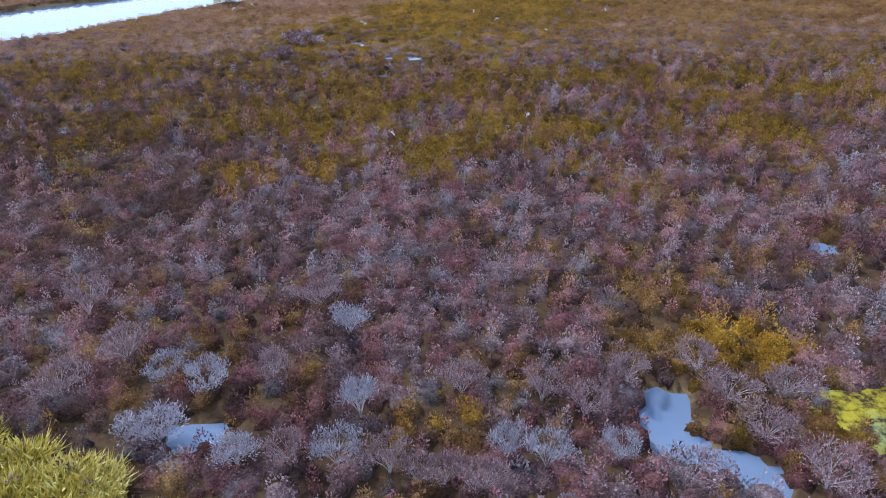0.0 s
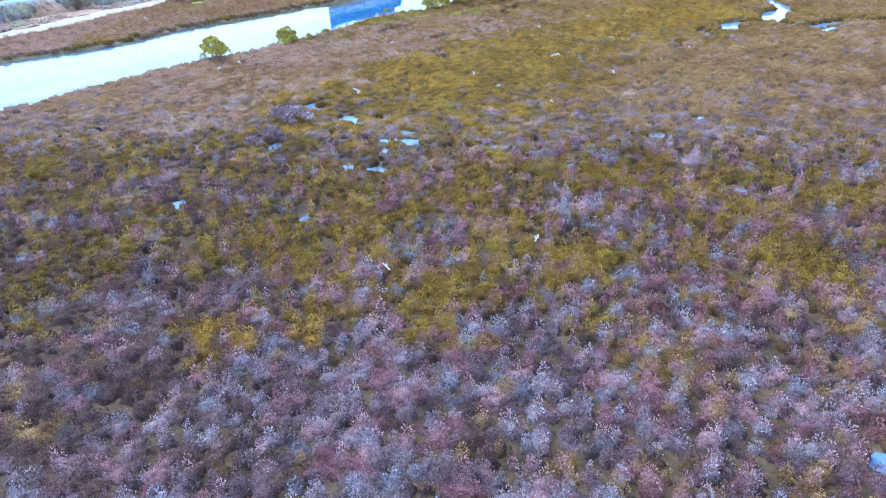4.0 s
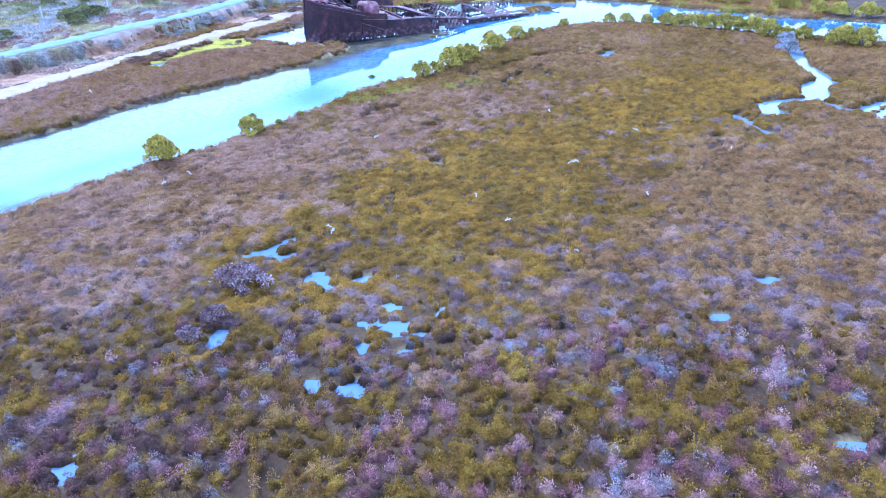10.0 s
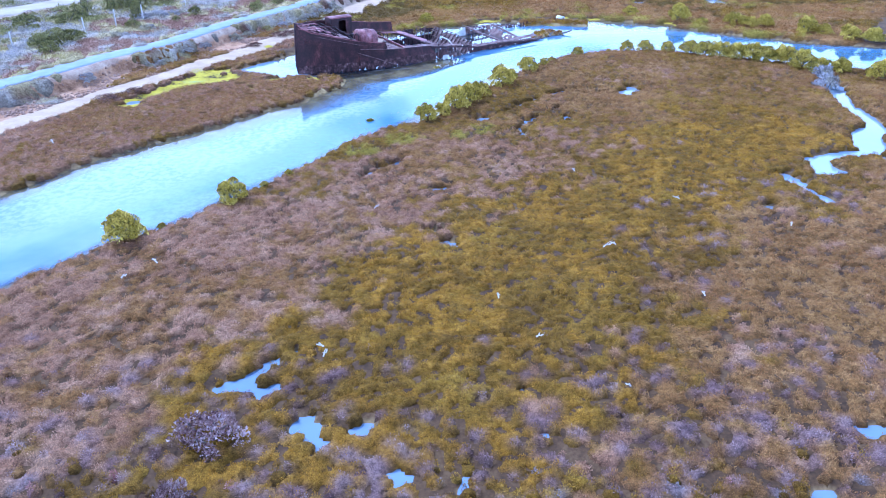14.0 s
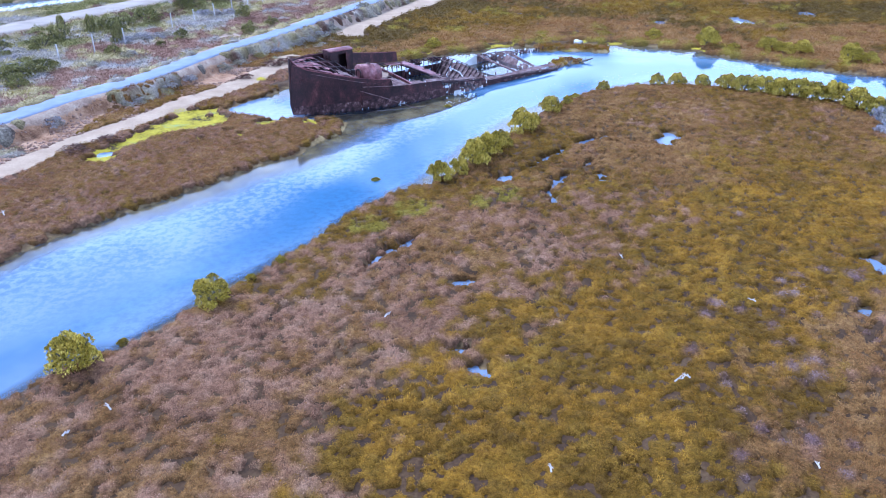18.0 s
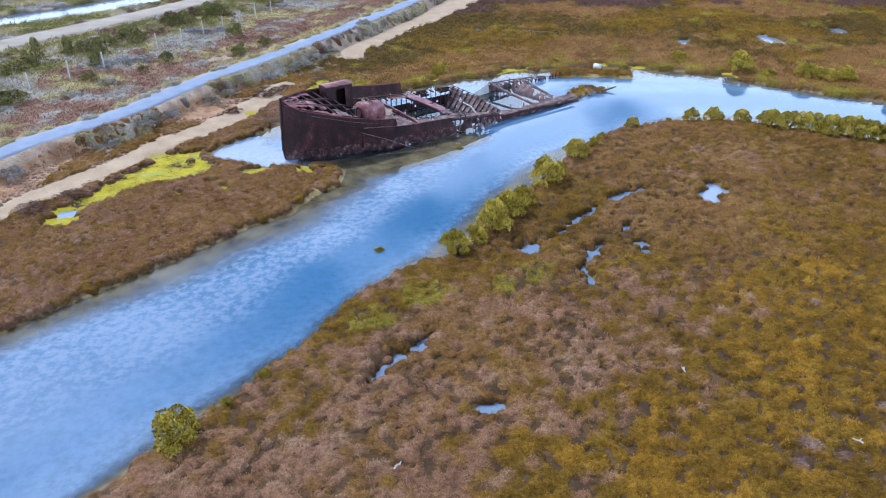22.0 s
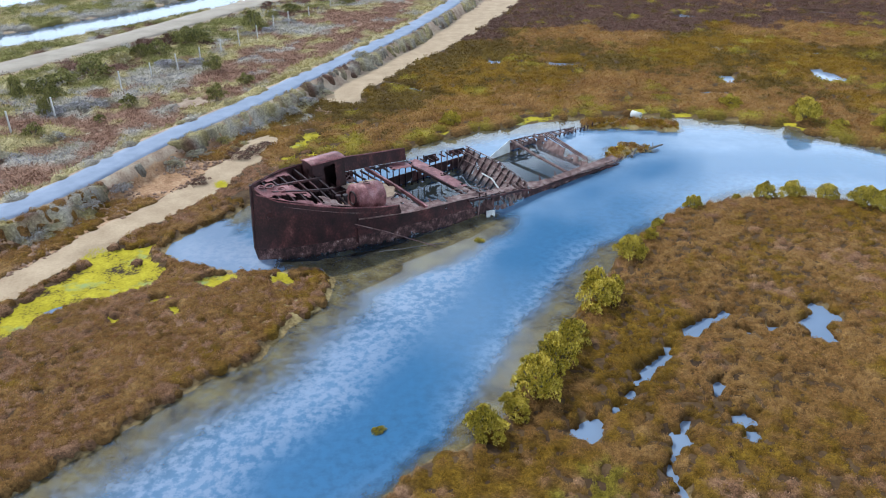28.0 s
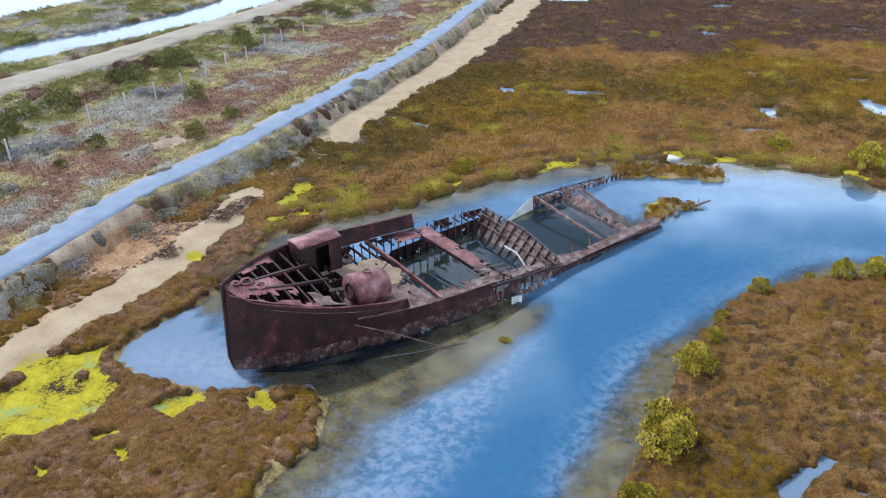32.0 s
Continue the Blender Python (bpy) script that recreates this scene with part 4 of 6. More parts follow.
x, y = scatter(-24, 104, 106, 216, 0.86)
g = plan(x, y)
pick = (g["left"] < -3.5) & (g["river"] > 0.1) & (x < 14 + (y - 60) * 0.72) & (y > 108 - 0.15 * x) & ~within(x, y, RIVER)
carpet("far_samphire_KIND", x[pick], y[pick], far_kinds, 0.50, 0.40, 30, 0.17, 0.034, ("rust", "olive", "moss", "dark", "fringe"), 0.35, comb=0.3, upright=0.6, inner=0.7, core=0, vary=0.7, mat=0.36, mat_high=0.6, mat_tone=1.2, mat_label="closed brown and olive samphire canopy beyond the creek")


def scrub_kinds(x, y, g):
    """From the path outwards: pale green fringe, red brown heath, grey shrubs by the fence, dark and green scrub, the road."""
    a, b = fractal(x, y, 7, 3, 131), rng.uniform(0, 1, len(x))
    out = g["left"] + 9 * (fractal(x, y, 9, 3, 133) - 0.5) + 1.5 * (b - 0.5)
    e = fractal(x, y, 3.5, 3, 132) + 0.12 * (b - 0.5)
    heath = np.where(e > 0.66, 3, np.where(e < 0.30, 1, 0))
    fence = np.where(a + 0.1 * (b - 0.5) > 0.50, 1, np.where(e > 0.52, 3, 0))
    wild = np.where(e > 0.56, 4, np.where(e > 0.46, 3, np.where(a > 0.5, 5, 1)))
    k = np.where(out < 4.6, np.where(e > 0.32, 3, 1), np.where(out < 14, heath, np.where(out < 21, fence, wild)))
    return np.where(g["left"] > 43, np.where(e > 0.54, 4, np.where(a > 0.5, 1, 3)), k)


x, y = scatter(-100, 14, 60, 216, 0.82)
g = plan(x, y)
pick = (g["left"] > 0) & (g["canal"] > 5.0) & (g["bay"] < 0) & (x > -75 - 0.2 * (y - 100)) & ~((np.hypot(x + 29.6, y - 128.5) < 1.8)) & (fractal(x, y, 3, 3, 151) > 0.22)
carpet("levee_scrub_KIND", x[pick], y[pick], scrub_kinds, 0.56, 0.50, 32, 0.16, 0.034, ("heath", "scrub", "brown", "yellow", "green", "dark"), 0.45, core=0, vary=0.7, inner=0.65, mat=0.36, mat_high=0.6, mat_tone=1.7, mat_label="closed canopy of heath and saltbush on the levee")
x, y = scatter(-62, 10, 44, 200, 0.5)
g = plan(x, y)
pick = (g["left"] > -6.0) & (g["left"] < -1.2) & (fractal(x, y, 5, 3, 141) + 0.18 * step(-3.0, -1.8, g["left"]) > 0.54)
carpet("slope_scrub_KIND", x[pick], y[pick], lambda x, y, g: np.digitize(rng.uniform(0, 1, len(x)), (0.45, 0.62)), 0.36, 0.28, 40, 0.12, 0.024, ("scrub", "dark", "yellow"), 0.45, core=0, vary=0.7, inner=0.6, mat=0.26, mat_high=0.6, mat_tone=1.6, mat_label="dry saltbush canopy on the levee slope")


# crumbled lumps on the worn slope of the levee
x, y = scatter(-62, 0, 50, 150, 0.34)
g = plan(x, y)
pick = (g["soil"] > 0.3) & (fractal(x, y, 1.8, 3, 161) > 0.47)
cx, cy, cz = x[pick], y[pick], g["h"][pick]
size = rng.uniform(0.06, 0.24, len(cx)) * (0.6 + 0.9 * fractal(cx, cy, 2.5, 2, 163))
octa = np.array([(1, 0, 0), (0, 1, 0), (-1, 0, 0), (0, -1, 0), (0, 0, 0.8), (0, 0, -0.6)])
co = octa[None] * size[:, None, None] * rng.uniform(0.6, 1.4, (len(cx), 6, 3)) + np.stack((cx, cy, cz), -1)[:, None]
tri = np.array([(0, 1, 4), (1, 2, 4), (2, 3, 4), (3, 0, 4), (1, 0, 5), (2, 1, 5), (3, 2, 5), (0, 3, 5)])
me = bpy.data.meshes.new("soil_clods")
raw_mesh(me, co.reshape(-1, 3).astype(np.float32), (tri[None] + 6 * np.arange(len(cx))[:, None, None]).reshape(-1, 3).astype(np.int32))
me.materials.append(CLOD)
tagged(new("soil_clods", me), "crumbled reddish brown soil lumps on the eroded bank", "soil", kind="stuff")

# ---- the wreck ----
def part(name, mesh, material, parent, label="", smooth=False):
    if isinstance(mesh, bmesh.types.BMesh):
        bm, mesh = mesh, bpy.data.meshes.new(name)
        bm.to_mesh(mesh)
        bm.free()
    if material is not None and not mesh.materials:
        mesh.materials.append(material)
    if smooth:
        mesh.polygons.foreach_set("use_smooth", np.ones(len(mesh.polygons), bool))
    ob = new(name, mesh)
    ob.parent = parent
    if label:
        ob["label"] = label
    return ob


def thing(name, m, label, category, group=""):
    ob = new(name)
    ob.matrix_world = m
    ob.empty_display_size = 0.3
    return tagged(ob, label, category, group)


def shell(name, grid, thick, keep=None):
    """A plate from a grid of points, with both faces and its rim; keep says which cells are left."""
    g = np.asarray(grid, float)
    nu, nv = g.shape[:2]
    du, dv = np.gradient(g, axis=0), np.gradient(g, axis=1)
    nrm = np.cross(du, dv)
    if keep is not None and not keep.all():
        rough = 0.9 * np.random.default_rng(nu * 31 + nv).uniform(-0.38, 0.38, (2, nu, nv, 1))
        rough[0][[0, -1]], rough[1][:, [0, -1]] = 0, 0
        g = g + du * rough[0] + dv * rough[1]
    nrm /= np.maximum(np.linalg.norm(nrm, axis=2), 1e-9)[..., None]
    co = np.concatenate(((g + nrm * thick / 2).reshape(-1, 3), (g - nrm * thick / 2).reshape(-1, 3)))
    keep = np.ones((nu - 1, nv - 1), bool) if keep is None else keep
    off, faces, edges = nu * nv, [], {}
    for i, j in np.argwhere(keep):
        a, b, c, d = i * nv + j, (i + 1) * nv + j, (i + 1) * nv + j + 1, i * nv + j + 1
        faces += [(a, b, c, d), (d + off, c + off, b + off, a + off)]
        for e in ((a, b), (b, c), (c, d), (d, a)):
            edges[(min(e), max(e))] = None if (min(e), max(e)) in edges else e
    faces += [(e[1], e[0], e[0] + off, e[1] + off) for e in edges.values() if e]
    used = sorted({v for fc in faces for v in fc})
    where = {v: k for k, v in enumerate(used)}
    me = bpy.data.meshes.new(name)
    me.from_pydata([tuple(co[v]) for v in used], [], [tuple(where[v] for v in fc) for fc in faces])
    return me


def bar(points, wide, high, taper=1.0):
    """A beam of rectangular section along points."""
    bm, rings = bmesh.new(), []
    pts = [Vector(p) for p in points]
    for k, p in enumerate(pts):
        t = (pts[min(k + 1, len(pts) - 1)] - pts[max(k - 1, 0)]).normalized()
        side = t.cross(Vector((0, 0, 1)))
        side = side.normalized() if side.length > 0.05 else Vector((1, 0, 0))
        top = side.cross(t).normalized()
        f = 1 + (taper - 1) * k / (len(pts) - 1)
        rings.append([bm.verts.new(p + side * a * wide / 2 * f + top * b * high / 2 * f) for a, b in ((-1, -1), (1, -1), (1, 1), (-1, 1))])
    for a, b in zip(rings[:-1], rings[1:]):
        for k in range(4):
            bm.faces.new((a[k], a[(k + 1) % 4], b[(k + 1) % 4], b[k]))
    bm.faces.new(rings[0][::-1])
    bm.faces.new(rings[-1])
    return bm


def tube(points, radius, sides=8, taper=1.0):
    bm, rings = bmesh.new(), []
    pts = [Vector(p) for p in points]
    for k, p in enumerate(pts):
        t = (pts[min(k + 1, len(pts) - 1)] - pts[max(k - 1, 0)]).normalized()
        side = t.cross(Vector((0.31, 0.2, 0.93)))
        side = side.normalized() if side.length > 0.05 else Vector((1, 0, 0))
        top = side.cross(t).normalized()
        r = radius * (1 + (taper - 1) * k / (len(pts) - 1))
        rings.append([bm.verts.new(p + (side * math.cos(a) + top * math.sin(a)) * r) for a in [2 * math.pi * q / sides for q in range(sides)]])
    for a, b in zip(rings[:-1], rings[1:]):
        for k in range(sides):
            bm.faces.new((a[k], a[(k + 1) % sides], b[(k + 1) % sides], b[k]))
    bm.faces.new(rings[0][::-1])
    bm.faces.new(rings[-1])
    return bm


def ring(centre, radius, thick, tilt=(0, 0), turns=18, sides=6):
    bm, rings = bmesh.new(), []
    m = Matrix.Translation(centre) @ Euler((radians(tilt[0]), radians(tilt[1]), 0)).to_matrix().to_4x4()
    for k in range(turns):
        a = 2 * math.pi * k / turns
        rings.append([bm.verts.new(m @ Vector(((radius + thick * math.cos(b)) * math.cos(a), (radius + thick * math.cos(b)) * math.sin(a), thick * math.sin(b)))) for b in [2 * math.pi * q / sides for q in range(sides)]])
    for k in range(turns):
        a, b = rings[k], rings[(k + 1) % turns]
        for q in range(sides):
            bm.faces.new((a[q], b[q], b[(q + 1) % sides], a[(q + 1) % sides]))
    return bm


# along the ship from the stem (0) to the stern: half breadth at the deck and at the water, rail and deck heights on both sides
LONG = [0, 1, 2, 3.5, 5, 7, 9, 12, 14, 40]
DECK_HALF = [0.10, 1.0, 1.7, 2.4, 2.85, 3.3, 3.6, 3.9, 4.0, 4.0]
WATER_HALF = [0.05, 0.72, 1.2, 1.85, 2.3, 2.85, 3.35, 3.9, 4.05, 4.05]
interp = lambda u, a, b: float(np.interp(u, a, b))
rail_port = lambda u: interp(u, [0, 0.6, 1.2, 2.3, 3.5, 4.8, 6, 7.5, 8.6, 8.61, 10, 12.7, 14.2, 16.5, 19, 20.5, 23.3, 26, 29.4, 31], [4.9, 4.35, 4.05, 3.8, 3.5, 3.15, 2.88, 2.62, 2.48, 1.85, 1.72, 1.62, 1.52, 1.2, 0.95, 0.62, 0.48, 0.34, 0.2, 0.08])
rail_star = lambda u: interp(u, [0, 1.8, 3.5, 5.1, 8.8, 11.5, 14.7, 14.71, 16.7, 18.5, 21, 26, 29.3, 33, 37, 40], [4.9, 4.52, 4.45, 4.25, 3.68, 3.24, 2.87, 1.82, 1.76, 1.68, 1.48, 0.88, 0.72, 0.4, 0.1, -0.2])
deck_port = lambda u: interp(u, [0, 5.7, 5.71, 8.6, 10, 12.7, 14.2, 16.5, 19, 20.5], [4.5, 2.95, 2.1, 1.83, 1.7, 1.6, 1.5, 1.18, 0.93, 0.6])
deck_star = lambda u: interp(u, [0, 5.7, 5.71, 9, 14.8, 18.5, 21], [4.6, 4.05, 2.95, 2.5, 1.8, 1.68, 1.46])


def half(u, s):
    return interp(u, LONG, WATER_HALF) * (1 - s) + interp(u, LONG, DECK_HALF) * s


def skin(u, z, sign):
    s = min(max((z + 0.3) / 3.5, 0), 1)
    return (u + (0.10 * max(0, 0.6 - z) + 0.065 * max(0, z - 0.9)) * math.exp(-u * 1.2), sign * half(u, s), z)


def deck(u, f, lift=0.0):
    """A point of the deck: f from -1 (port side) to 1 (starboard side)."""
    z = deck_port(u) * (1 - f) / 2 + deck_star(u) * (1 + f) / 2 + 0.10 * (1 - f * f)
    return (u, f * interp(u, LONG, DECK_HALF), z + lift)


wreck = thing("shipwreck", pose(-15.4, 95.1, 0, 0, 0, 38.77), "broken rusted steel hull of a wrecked steamship settled in shallow water", "shipwreck")


def frayed(nu, nv, seed, amount, ends=(0, 0, 0, 0)):
    """Which cells of a plate are left: rust has eaten holes and its free edges (start, end, low, high)."""
    i, j = np.meshgrid(np.arange(nu), np.arange(nv), indexing="ij")
    v = fractal(i * 1.0 + seed * 13.7, j * 1.0 + seed * 3.1, 3.2, 3, seed)
    cut = np.full((nu, nv), amount)
    for e, d in zip(ends, (i, nu - 1 - i, j, nv - 1 - j)):
        if e:
            cut = np.maximum(cut, amount + e * np.exp(-d / 1.6))
    left = v > cut
    # only the largest piece that hangs together stays
    best, seen = None, np.zeros_like(left)
    for start in np.argwhere(left):
        if seen[tuple(start)]:
            continue
        blob, todo = np.zeros_like(left), [tuple(start)]
        seen[tuple(start)] = True
        while todo:
            a, b = todo.pop()
            blob[a, b] = True
            for p, q in ((a + 1, b), (a - 1, b), (a, b + 1), (a, b - 1)):
                if 0 <= p < nu and 0 <= q < nv and left[p, q] and not seen[p, q]:
                    seen[p, q] = True
                    todo.append((p, q))
        if best is None or blob.sum() > best.sum():
            best = blob
    return best if best is not None else left


def plating(sign, u0, u1, low, high, rows, material, name, seed, amount=0.0, ends=(0, 0, 0, 0), length=2.3, fine=0.16, label=""):
    n = max(1, round((u1 - u0) / length))
    for a in range(n):
        p, q = u0 + (u1 - u0) * a / n, u0 + (u1 - u0) * (a + 1) / n
        for r in range(rows):
            f0, f1 = r / rows, (r + 1) / rows
            us = np.linspace(p, q + 0.03, max(4, int((q - p) / fine)))
            tall = max(high((p + q) / 2) - low((p + q) / 2), 0.2) / rows
            nz = max(4, int(tall / fine) + 1)
            grid = []
            for u in us:
                z0, z1 = low(u), high(u)
                col = []
                for f in np.linspace(f0, f1 + 0.015, nz):
                    c = Vector(skin(u, z0 + (z1 - z0) * f, sign))
                    dent = 0.035 * (value_noise(np.array(u * 0.9 + seed), np.array(c.z * 0.8 + sign * 5), 3) - 0.5)
                    c.y += sign * (0.012 * ((a + r) % 2) + float(dent))
                    col.append(c)
                grid.append(col)
            keep = frayed(len(us) - 1, nz - 1, seed + a * 7 + r * 3, amount, (ends[0] if a == 0 else 0, ends[1] if a == n - 1 else 0, ends[2] if r == 0 else 0, ends[3] if r == rows - 1 else 0))
            if keep.any():
                part(name, shell(name, grid, 0.025, keep), material, wreck, label)


LOW, BELT = lambda u: -0.14, lambda u: min(0.8, 0.45 * rail_port(u) + 0.05)
plating(-1, 0.02, 8.6, LOW, BELT, 1, SCALE, "lower_hull_plate", 11, 0.06, (0, 0, 0.34, 0.10), label="scaling pale rusted plate at the waterline")
plating(-1, 0.02, 8.6, BELT, rail_port, 2, RUST, "hull_plate", 31)
plating(-1, 8.6, 16.5, LOW, BELT, 1, SCALE, "lower_hull_plate", 41, 0.18, (0, 0, 0.26, 0.12), label="scaling pale rusted plate at the waterline")
plating(-1, 8.6, 14.6, BELT, rail_port, 1, RUST, "hull_plate", 51, 0.12, (0, 0.3, 0, 0))
plating(-1, 14.6, 19.6, BELT, rail_port, 1, SCALE, "hull_plate", 57, 0.36, (0.1, 0.3, 0, 0.2))
plating(-1, 19.4, 30.6, LOW, rail_port, 1, SCALE, "hull_plate", 61, 0.18, (0, 0.3, 0, 0.15))
plating(1, 0.02, 5.4, LOW, rail_star, 3, RUST, "hull_plate", 71, 0.1)
plating(1, 5.4, 20.8, LOW, lambda u: 0.8, 1, RUST, "lower_hull_plate", 81, 0.2, (0, 0, 0, 0.1))
plating(1, 5.4, 9.6, lambda u: 0.8, lambda u: deck_star(u), 1, RUST, "hull_plate", 83, 0.15, (0, 0.3, 0, 0))
plating(1, 15.2, 20.8, lambda u: 1.05, lambda u: deck_star(u), 1, RUST, "hull_plate", 87, 0.42, (0.1, 0.1, 0.15, 0))
plating(1, 5.4, 14.75, lambda u: deck_star(u) + 0.06, rail_star, 1, RUST, "bulwark", 91, 0.06, (0, 0, 0, 0), 4.6, label="long dark rusted bulwark plate")
plating(1, 25.6, 36.6, LOW, rail_star, 1, RUST_PALE, "hull_plate", 95, 0.30, (0, 0.3, 0, 0.25))
# hull bottom, coloured near black in place of the shade in the hold
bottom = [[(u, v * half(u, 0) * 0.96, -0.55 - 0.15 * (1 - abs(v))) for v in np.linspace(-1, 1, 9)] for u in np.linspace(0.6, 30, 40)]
part("bottom_plate", shell("bottom_plate", bottom, 0.04), INNER_SHADE, wreck)
part("stem", bar([(0.30, 0, -0.3), (0.1, 0, 0.15), (-0.02, 0, 0.9), (0.05, 0, 2.5), (0.15, 0, 4.1), (0.21, 0, 5.0)], 0.16, 0.12), RUST, wreck)

# frames inside the plating
for sign, upper, lo, hi in ((-1, rail_port, 1.4, 30), (1, deck_star, 1.4, 20.6), (1, rail_star, 25.8, 37)):
    u, k = lo, 0
    while u < hi:
        top = upper(u) - (0.02 if sign < 0 else -0.03)
        if u > 15:
            top += float(rng.uniform(-0.15, 0.22))
        pts = [Vector(skin(u, z, sign)) + Vector((0, -sign * 0.07, 0)) for z in np.linspace(-0.3, max(top, 0.12), 5)]
        if u > 19:
            pts[-1] += Vector((float(rng.uniform(-0.15, 0.15)), float(rng.uniform(-0.1, 0.1)), 0))
        part("rib", bar(pts, 0.05, 0.09), RUST if u < 18 else RUST_PALE, wreck)
        u += 0.6
        k += 1


def deck_plate(name, u0, u1, f0, f1, material, seed, amount, ends, label="", lift=0.0, fine=0.14):
    us = np.linspace(u0, u1, max(4, int((u1 - u0) / fine)))
    wide = (f1 - f0) * interp((u0 + u1) / 2, LONG, DECK_HALF)
    fs = np.linspace(f0, f1, max(4, int(wide / fine)))
    grid = [[Vector(deck(u, f, lift + 0.03 * float(value_noise(np.array(u * 2.0), np.array(f * 5.0), seed)))) for f in fs] for u in us]
    part(name, shell(name, grid, 0.03, frayed(len(us) - 1, len(fs) - 1, seed, amount, ends)), material, wreck, label)


# bow deck: edge plates, beams, what is left of the planking
deck_plate("deck_edge", 0.35, 5.6, -1.0, -0.80, RUST_RED, 201, 0.18, (0, 0, 0, 0.3))
deck_plate("deck_edge", 0.35, 5.6, 0.72, 1.0, RUST_RED, 205, 0.18, (0, 0, 0.3, 0))
deck_plate("deck_patch", 0.35, 1.5, -0.8, 0.72, RUST_RED, 207, 0.2, (0, 0.35, 0, 0))
deck_plate("deck_patch", 1.3, 3.7, -0.62, 0.22, RUST_RED, 209, 0.27, (0.1, 0.3, 0.25, 0.2), "flaking red brown deck plate")
deck_plate("deck_patch", 2.6, 5.4, -0.95, -0.55, RUST_PALE, 213, 0.36, (0.1, 0.1, 0, 0.3))
for u in (1.5, 2.25, 3.0, 3.75, 4.5, 5.3):
    part("deck_beam", bar([deck(u, f, -0.06) for f in np.linspace(-0.97, 0.97, 7)], 0.10, 0.14), RUST, wreck)
for f0, f1 in ((0.25, 0.32), (-0.28, -0.2)):
    part("deck_girder", bar([deck(1.4, f0, -0.02), deck(3.5, (f0 + f1) / 2, -0.02), deck(5.6, f1, -0.02)], 0.16, 0.16), RUST, wreck)
for k, (u, f) in enumerate(((1.55, 0.20), (2.05, -0.16), (1.0, 0.25))):
    part("mooring_ring", ring(deck(u, f, 0.10), 0.26 if k < 2 else 0.14, 0.06, (8, -6)), RUST_RED, wreck, "heavy rusted ring on the bow deck", True)
part("hawse_ring", ring((0.80, -0.86, 3.15), 0.24, 0.06, (90, 0)), RUST, wreck, "", True)
part("rail_bead", tube([Vector(skin(u, rail_port(u), -1)) + Vector((0, -0.03, 0.0)) for u in np.linspace(0.1, 8.5, 24)], 0.045, 6), RUST_RED, wreck)
part("rail_bead", tube([Vector(skin(u, rail_star(u), 1)) + Vector((0, 0.03, 0.0)) for u in np.linspace(0.1, 14.6, 34)], 0.045, 6), RUST_RED, wreck)
# break of the bow deck
part("bow_bulkhead", shell("bow_bulkhead", [[(5.72, f * interp(5.7, LONG, DECK_HALF) * 0.98, z0 + (z1 - z0) * s) for s in np.linspace(0, 1, 7)] for f in np.linspace(-1, 1, 26) for z0, z1 in [(0.4, deck(5.69, f)[2] - 0.3)]], 0.03, frayed(25, 6, 221, 0.33, (0, 0, 0, 0.2))), RUST, wreck)

# wheelhouse: curved front, arched roof, an open doorway to port
HU0, HU1, HV0, HV1, HZ0, HZ1 = 5.2, 7.65, 1.4, 2.7, 2.35, 4.62
house = new("wheelhouse")
house.parent = wreck
house["label"] = "small rusted deckhouse with arched roof and open doorway"
def house_wall(name, a, b, gap=None, z1=HZ1):
    n, m = 20, 16
    grid = [[(a[0] + (b[0] - a[0]) * i / n, a[1] + (b[1] - a[1]) * i / n, HZ0 + (z1 - HZ0) * j / m) for j in range(m + 1)] for i in range(n + 1)]
    keep = np.ones((n, m), bool)
    if gap:
        keep[gap[0]:gap[1], gap[2]:gap[3]] = False
    part(name, shell(name, grid, 0.04, keep), RUST, house)
house_wall("side_wall", (HU0, HV0), (HU1, HV0), (7, 14, 1, 14))
house_wall("side_wall", (HU1, HV1), (HU0, HV1))
house_wall("front_wall", (HU0, HV1), (HU0, HV0), (9, 12, 10, 13))
house_wall("back_wall", (HU1, HV0), (HU1, HV1))
roof = [[(u, v, HZ1 + 0.12 * math.cos((v - (HV0 + HV1) / 2) / (HV1 - HV0) * 2.9) - 0.02) for v in np.linspace(HV0 - 0.07, HV1 + 0.07, 9)] for u in np.linspace(HU0 - 0.08, HU1 + 0.08, 6)]
part("roof", shell("roof", roof, 0.05), RUST_RED, house, "pinkish rusted arched roof", True)
for u in (HU0, HU1):
    me = bpy.data.meshes.new("gable")
    vs = [(u, v, HZ1 + 0.10 * math.cos((v - (HV0 + HV1) / 2) / (HV1 - HV0) * 2.9) - 0.03) for v in np.linspace(HV0, HV1, 9)]
    me.from_pydata(vs + [(u + 0.03, b, c) for a, b, c in vs], [], [tuple(range(9)), tuple(range(17, 8, -1))])
    part("gable", me, RUST_RED, house)
part("ladder_plate", shell("ladder_plate", [[(4.9 + 0.05 * j, v, 3.9 - 0.42 * j) for j in range(6)] for v in np.linspace(0.95, 1.45, 4)], 0.04), RUST, wreck)

